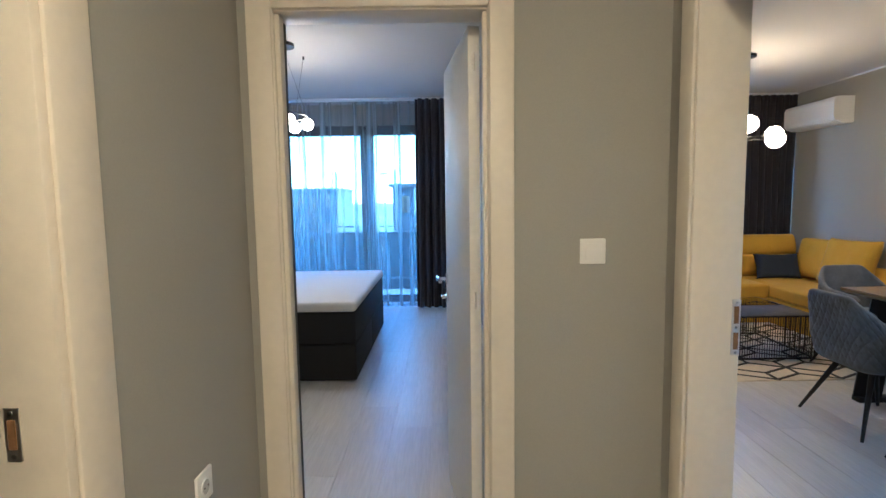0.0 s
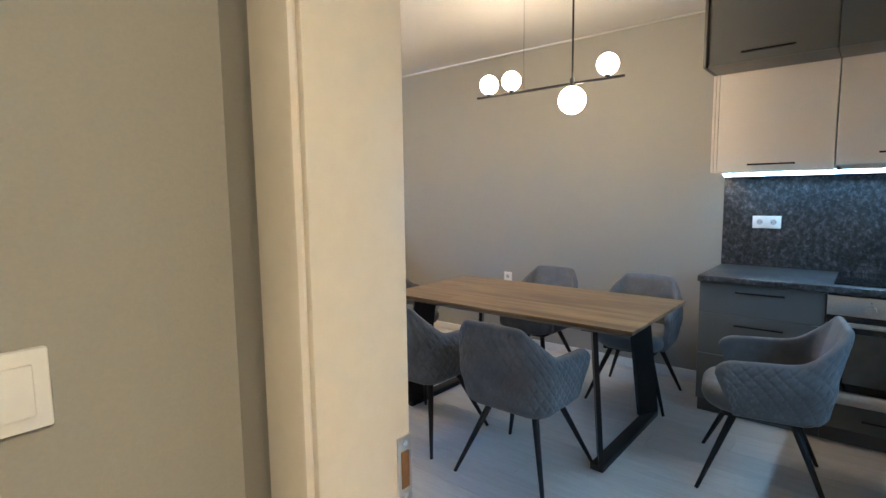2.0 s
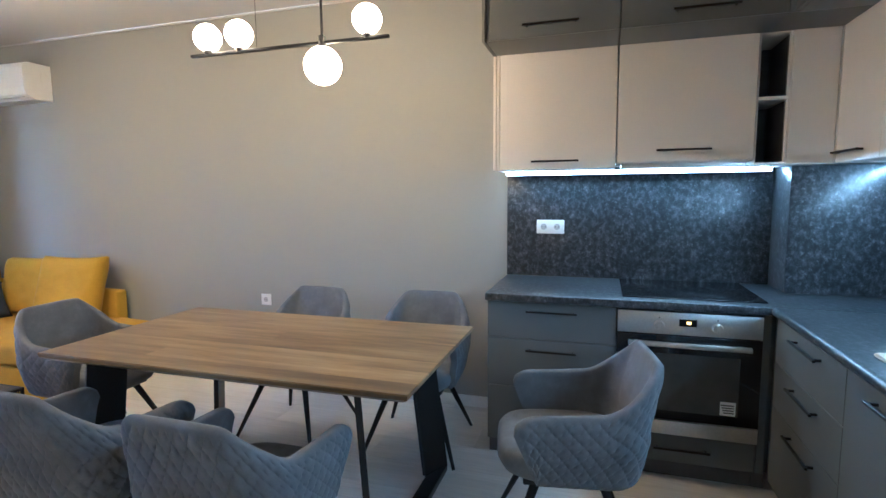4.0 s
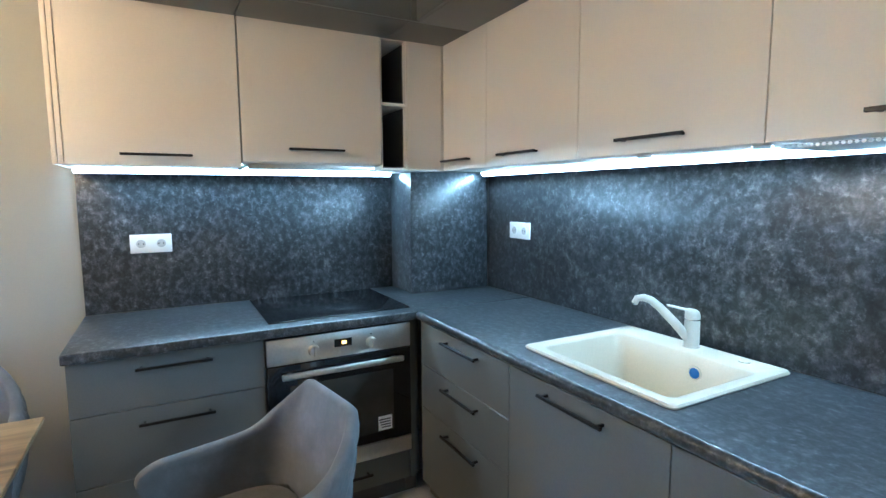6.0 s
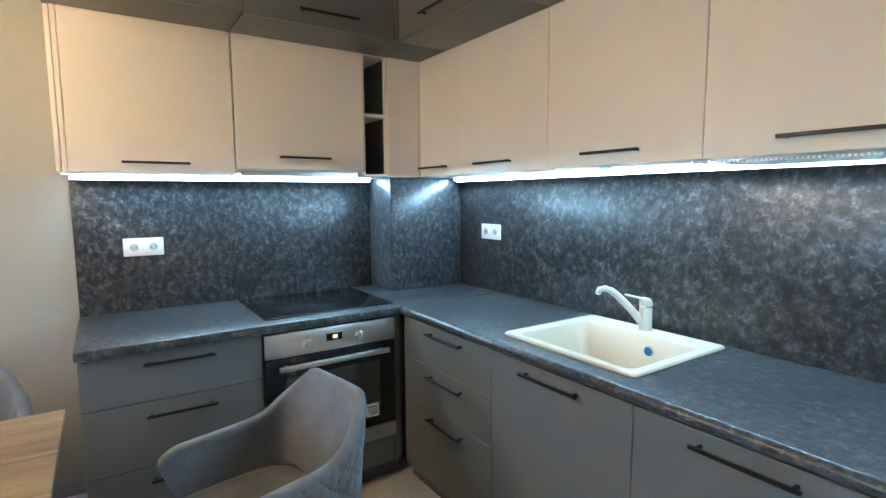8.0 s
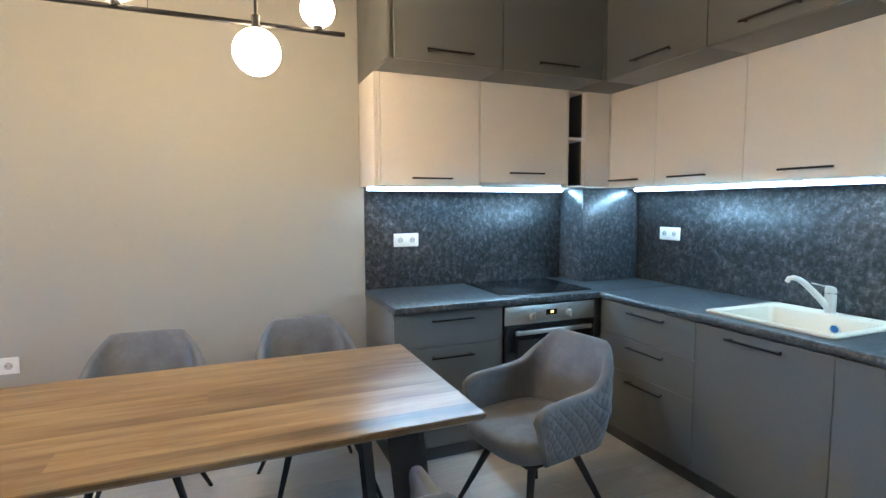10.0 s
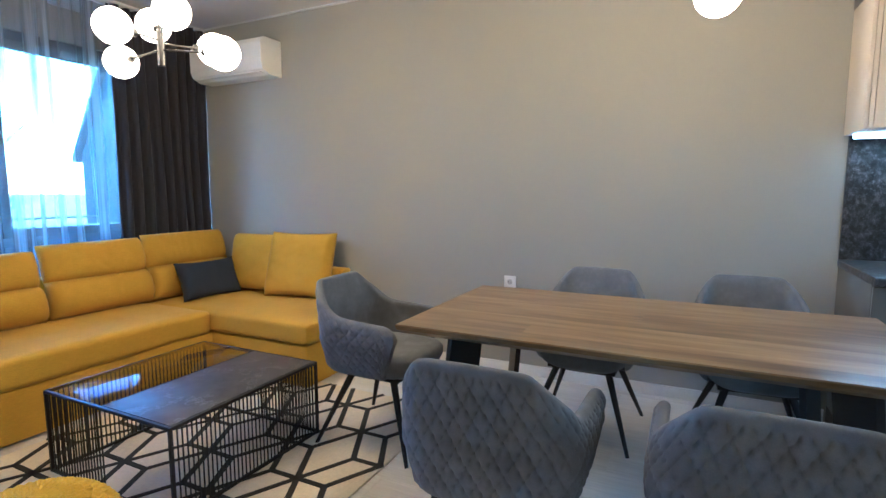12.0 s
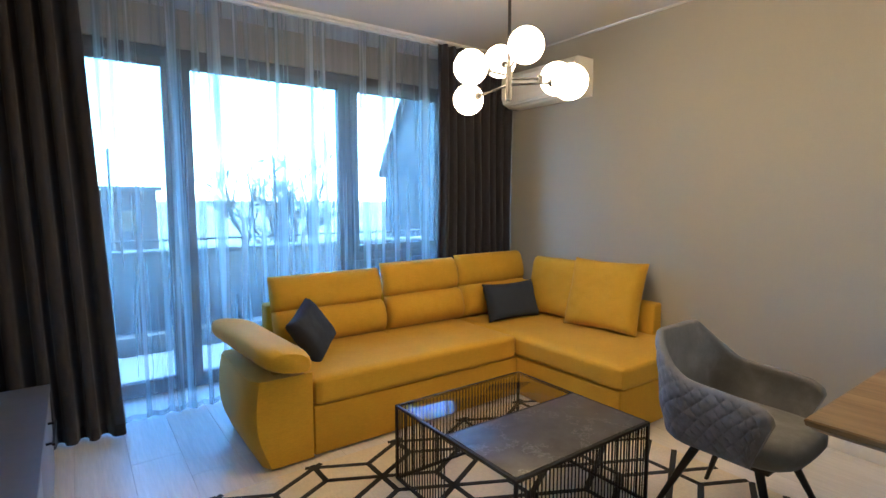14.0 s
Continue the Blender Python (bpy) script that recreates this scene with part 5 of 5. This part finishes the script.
part("glass_top", B((-CX + F + 0.001, 0.022, CH - 0.007), (CX - F - 0.001, CY - F - 0.001, CH + 0.001), 0.001), SMOKED, ct, "smoked glass panel")
bar_("cross_bar", (-CX + F, 0.006, CH - F), (CX - F, 0.020, CH))
stick = R((0, 0, F), (0, 0, CH - F), 0.0032, sides=6)
me = bpy.data.meshes.new("wire")
stick.to_mesh(me)
stick.free()
me.materials.append(BLACK)
for i in range(1, 38):
    t = -1 + 2 * i / 38
    for s in (-1, 1):
        shared("wire", me, ct, (t * (CX - F), s * (CY - F / 2), 0))
        if s * t < 0:   # one half of each end stays open
            shared("wire", me, ct, (s * (CX - F / 2), t * (CY - F), 0))

# ---- knitted pouf ----
pf = thing("pouf", "mustard chunky knitted round floor pouf", "pouf", (2.43, 5.19, 0.0125))
bm = bmesh.new()
rows = []
NV_, NU_ = 156, 304
for j in range(NV_ + 1):
    ph = -math.pi / 2 + math.pi * (0.02 + 0.96 * j / NV_)
    row = []
    for i in range(NU_):
        th = i * math.tau / NU_
        c, s = math.cos(ph), math.sin(ph)
        lanes = 38
        a = th * lanes / math.tau
        vv = j / NV_ * 26
        zig = 0.5 - 0.5 * math.cos(math.tau * a)
        kn = abs(math.sin(math.pi * (vv + 0.7 * zig))) ** 0.8 * (0.72 + 0.28 * abs(math.sin(math.pi * a)))
        r = 0.243 + 0.023 * kn * min(1, c * 2.5)
        rr_ = r * abs(c) ** 0.72
        row.append((rr_ * math.cos(th), rr_ * math.sin(th), 0.17 + (0.156 + 0.018 * kn * min(1, c * 2.5 + 0.12)) * math.copysign(abs(s) ** 1.05, s)))
    rows.append(row)
g = grid(bm, rows, True)
bm.faces.new(g[0])
bm.faces.new(g[-1])
low = min(v.co.z for v in bm.verts)
for v in bm.verts:
    v.co.z -= low
part("knit_cover", bm, KNIT, pf, angle=80)

# ---- lamps ----
def globe(parent, c, r, cap, glass=None):
    g = part("globe", ball(bmesh.new(), c, r), glass or GLOBE, parent, "lit opal glass globe", 90)
    k = Vector(cap).normalized()
    part("cap", R(Vector(c) + k * (r - 0.012), Vector(c) + k * (r + 0.016), 0.020, 0.016, 20), BLACK, g)


bar = thing("pendant_lamp", "black linear pendant with four lit opal globes", "pendant lamp", (3.932, 3.39, ROOM_H - 0.03))
part("canopy", R((0, 0, 0.004), (0, 0, 0.029), 0.06, 0.06, 32), BLACK, bar)
part("rod", R((0, 0, 0.005), (0, 0, -0.56), 0.006), BLACK, bar)
Z0 = 2.089 - (ROOM_H - 0.03)
part("bar", B((-0.009, -0.325, Z0 - 0.007), (0.009, 0.722, Z0 + 0.007), 0.002), BLACK, bar)
part("sleeve", R((0, 0, Z0 - 0.02), (0, 0, Z0 + 0.03), 0.016, sides=20), BLACK, bar)
part("wire", R((0, 0.345, Z0), (0, 0.345, 0.02), 0.0012, sides=6), BLACK, bar)
for y, up in ((0.621, 1), (0.441, 1), (-0.223, 1), (0, -1)):
    r = 0.064 if up > 0 else 0.084
    globe(bar, (0, y, Z0 + up * (r + 0.016)), r, (0, 0, -up), GLOBE_BRIGHT)

KC = Vector((3.335, 5.70, ROOM_H - 0.03))
chn = thing("chandelier", "black branching ceiling lamp with six lit opal globes", "ceiling lamp", tuple(KC))
part("canopy", R((0, 0, 0.004), (0, 0, 0.029), 0.075, 0.075, 32), BLACK, chn)
part("rod", R((0, 0, 0.005), (0, 0, -0.75), 0.008), BLACK, chn)
part("stem", R((0, 0, -0.66), (0, 0, -0.845 + 0.03), 0.015, sides=20), BLACK, chn)
for p in ((3.154, 5.759, 1.983), (3.345, 6.014, 1.899), (3.275, 5.53, 2.046), (3.46, 5.44, 1.90), (3.401, 5.835, 2.062), (3.55, 5.60, 1.955)):
    v = Vector(p) - KC
    hub = Vector((0, 0, v.z * 0.5 + (-0.725) * 0.5))
    part("arm", R(hub, v - (v - hub).normalized() * 0.08, 0.0055), BLACK, chn)
    globe(chn, tuple(v), 0.078, tuple(hub - v))

bl = thing("bedroom_lamp", "black hoop ceiling lamp with lit opal globes", "ceiling lamp", (-0.90, 5.40, 2.68))
part("canopy", R((0.12, -0.15, 0.003), (0.12, -0.15, 0.029), 0.10, 0.10, 32), BLACK, bl)
part("hook", R((0.195, 0.23, 0.0), (0.195, 0.23, 0.029), 0.008), BLACK, bl)
bm = bmesh.new()
grid(bm, [[((0.26 + 0.007 * math.cos(b)) * math.cos(a), (0.26 + 0.007 * math.cos(b)) * math.sin(a), -0.53 + 0.007 * math.sin(b)) for b in [q * math.tau / 8 for q in range(8)]] for a in [q * math.tau / 48 for q in range(49)]], True)
part("hoop", bm, BLACK, bl)
for a in (70, 15, 160, 250, 310):
    c = (0.26 * math.cos(radians(a)), 0.26 * math.sin(radians(a)), -0.595)
    part("wire", R((c[0], c[1], -0.53), (0.195, 0.23, 0.02) if a == 70 else (0.12, -0.15, 0.02), 0.0012, sides=6), BLACK, bl)
    globe(bl, c, 0.052, (0, 0, 1), GLOBE_BEDROOM)

hl = thing("hall_lamp", "round warm flush ceiling lamp in the hall", "ceiling lamp", (0.62, 0.62, 2.54))
part("rim", R((0, 0, 0.03), (0, 0, 0.06), 0.17, 0.17, 40), LEAF, hl)
part("diffuser", R((0, 0, 0.0), (0, 0, 0.03), 0.14, 0.16, 40), HALLGLOW, hl)

# ---- air conditioner ----
ac = thing("air_conditioner", "white wall-mounted split air conditioner", "air conditioner", (EAST, 6.94, 2.19))
bm = bmesh.new()
prof = [(0, 0.0), (-0.13, 0.0), (-0.205, 0.035), (-0.222, 0.08), (-0.222, 0.24), (-0.205, 0.275), (-0.18, 0.285), (0, 0.285)]
g = grid(bm, [[(x, s * 0.405, z) for x, z in prof] for s in (-1, 1)], True)
for r in g:
    bm.faces.new(r)
part("casing", bm, PLASTIC, ac, angle=20)
part("flap", B((-0.215, -0.37, 0.012), (-0.135, 0.37, 0.018)), PLASTIC, ac)
part("side_cover", B((-0.085, -0.408, 0.14), (-0.03, -0.405, 0.22), 0.001), PLASTIC, ac)

# ---- low television cabinet ----
tv = thing("tv_cabinet", "low grey-brown television cabinet with a drawer", "cabinet", (1.30, 5.6, 0))
part("body", B((-0.198, -1.2, 0.05), (0.19, 1.38, 0.46), 0.002), GREYFRONT, tv)
part("top", B((-0.198, -1.21, 0.4605), (0.212, 1.39, 0.485), 0.002), simple("dark_taupe_laminate", (0.10, 0.088, 0.078), 0.45, grain=30, amount=0.06), tv)
for i in range(3):
    y0 = -1.2 + i * 0.86
    d = part("drawer_front", B((0.191, y0 + 0.002, 0.06), (0.208, y0 + 0.858, 0.455), 0.001), simple("grey_drawer_laminate", (0.24, 0.23, 0.22), 0.45, amount=0.04), tv)
    bar_handle(d, (0.206, y0 + 0.30, 0.40), (0.206, y0 + 0.56, 0.40), (1, 0, 0))
for y in (-1.1, 1.28):
    part("foot", B((-0.15, y - 0.03, 0), (0.15, y + 0.03, 0.05)), BLACK, tv)

# ---- bed ----
bed = thing("bed", "dark fabric box-spring bed with a bare white mattress", "bed", (-1.10, 5.70, 0))
part("base", B((-0.94, -0.93, 0.01), (0.94, 0.0, 0.30), 0.015, 3), BEDDARK, bed)
part("base", B((-0.94, 0.006, 0.01), (0.94, 0.92, 0.30), 0.015, 3), BEDDARK, bed)
part("box_spring", B((-0.94, -0.93, 0.302), (0.94, 0.92, 0.555), 0.02, 3), BEDDARK, bed)
part("mattress", B((-0.95, -0.945, 0.556), (0.95, 0.925, 0.635), 0.03, 4), MATTRESS, bed, "white mattress topper", 60)

# ---- laminate boards ----
floor_ob = bpy.data.objects["floor"]
board = B((-0.1194, -0.6425, -0.011), (0.1194, 0.6425, 0.0), 0.0006, 1)
full = bpy.data.meshes.new("board")
board.to_mesh(full)
board.free()
full.materials.append(LAMINATE)


def boards(x0, x1, y0, y1, seed):
    """Staggered boards along y that fill a room; end pieces are cut."""
    rnd = random.Random(seed)
    n = 0
    for i in range(int(math.ceil((x1 - x0) / 0.24))):
        cx = x0 + 0.12 + i * 0.24
        y = y0 - rnd.uniform(0, 1.2)
        while y < y1:
            a, b = max(y, y0), min(y + 1.286, y1)
            r = min(cx + 0.119, x1)
            if b - a > 1.28 and r > cx + 0.118:
                shared("board", full, floor_ob, (cx, (a + b) / 2, 0))
            elif b - a > 0.03 and r - (cx - 0.119) > 0.01:
                part("board", B((cx - 0.119, a + 0.001, -0.011), (r, b - 0.001, 0), 0.0012, 1), LAMINATE, floor_ob)
            y += 1.286
            n += 1


boards(WEST, EAST, SOUTH, NORTH, 1)
boards(-3.4, WEST - 0.14, DOORWALL, NORTH, 2)
boards(-0.24, WEST, -0.9, DOORWALL, 3)
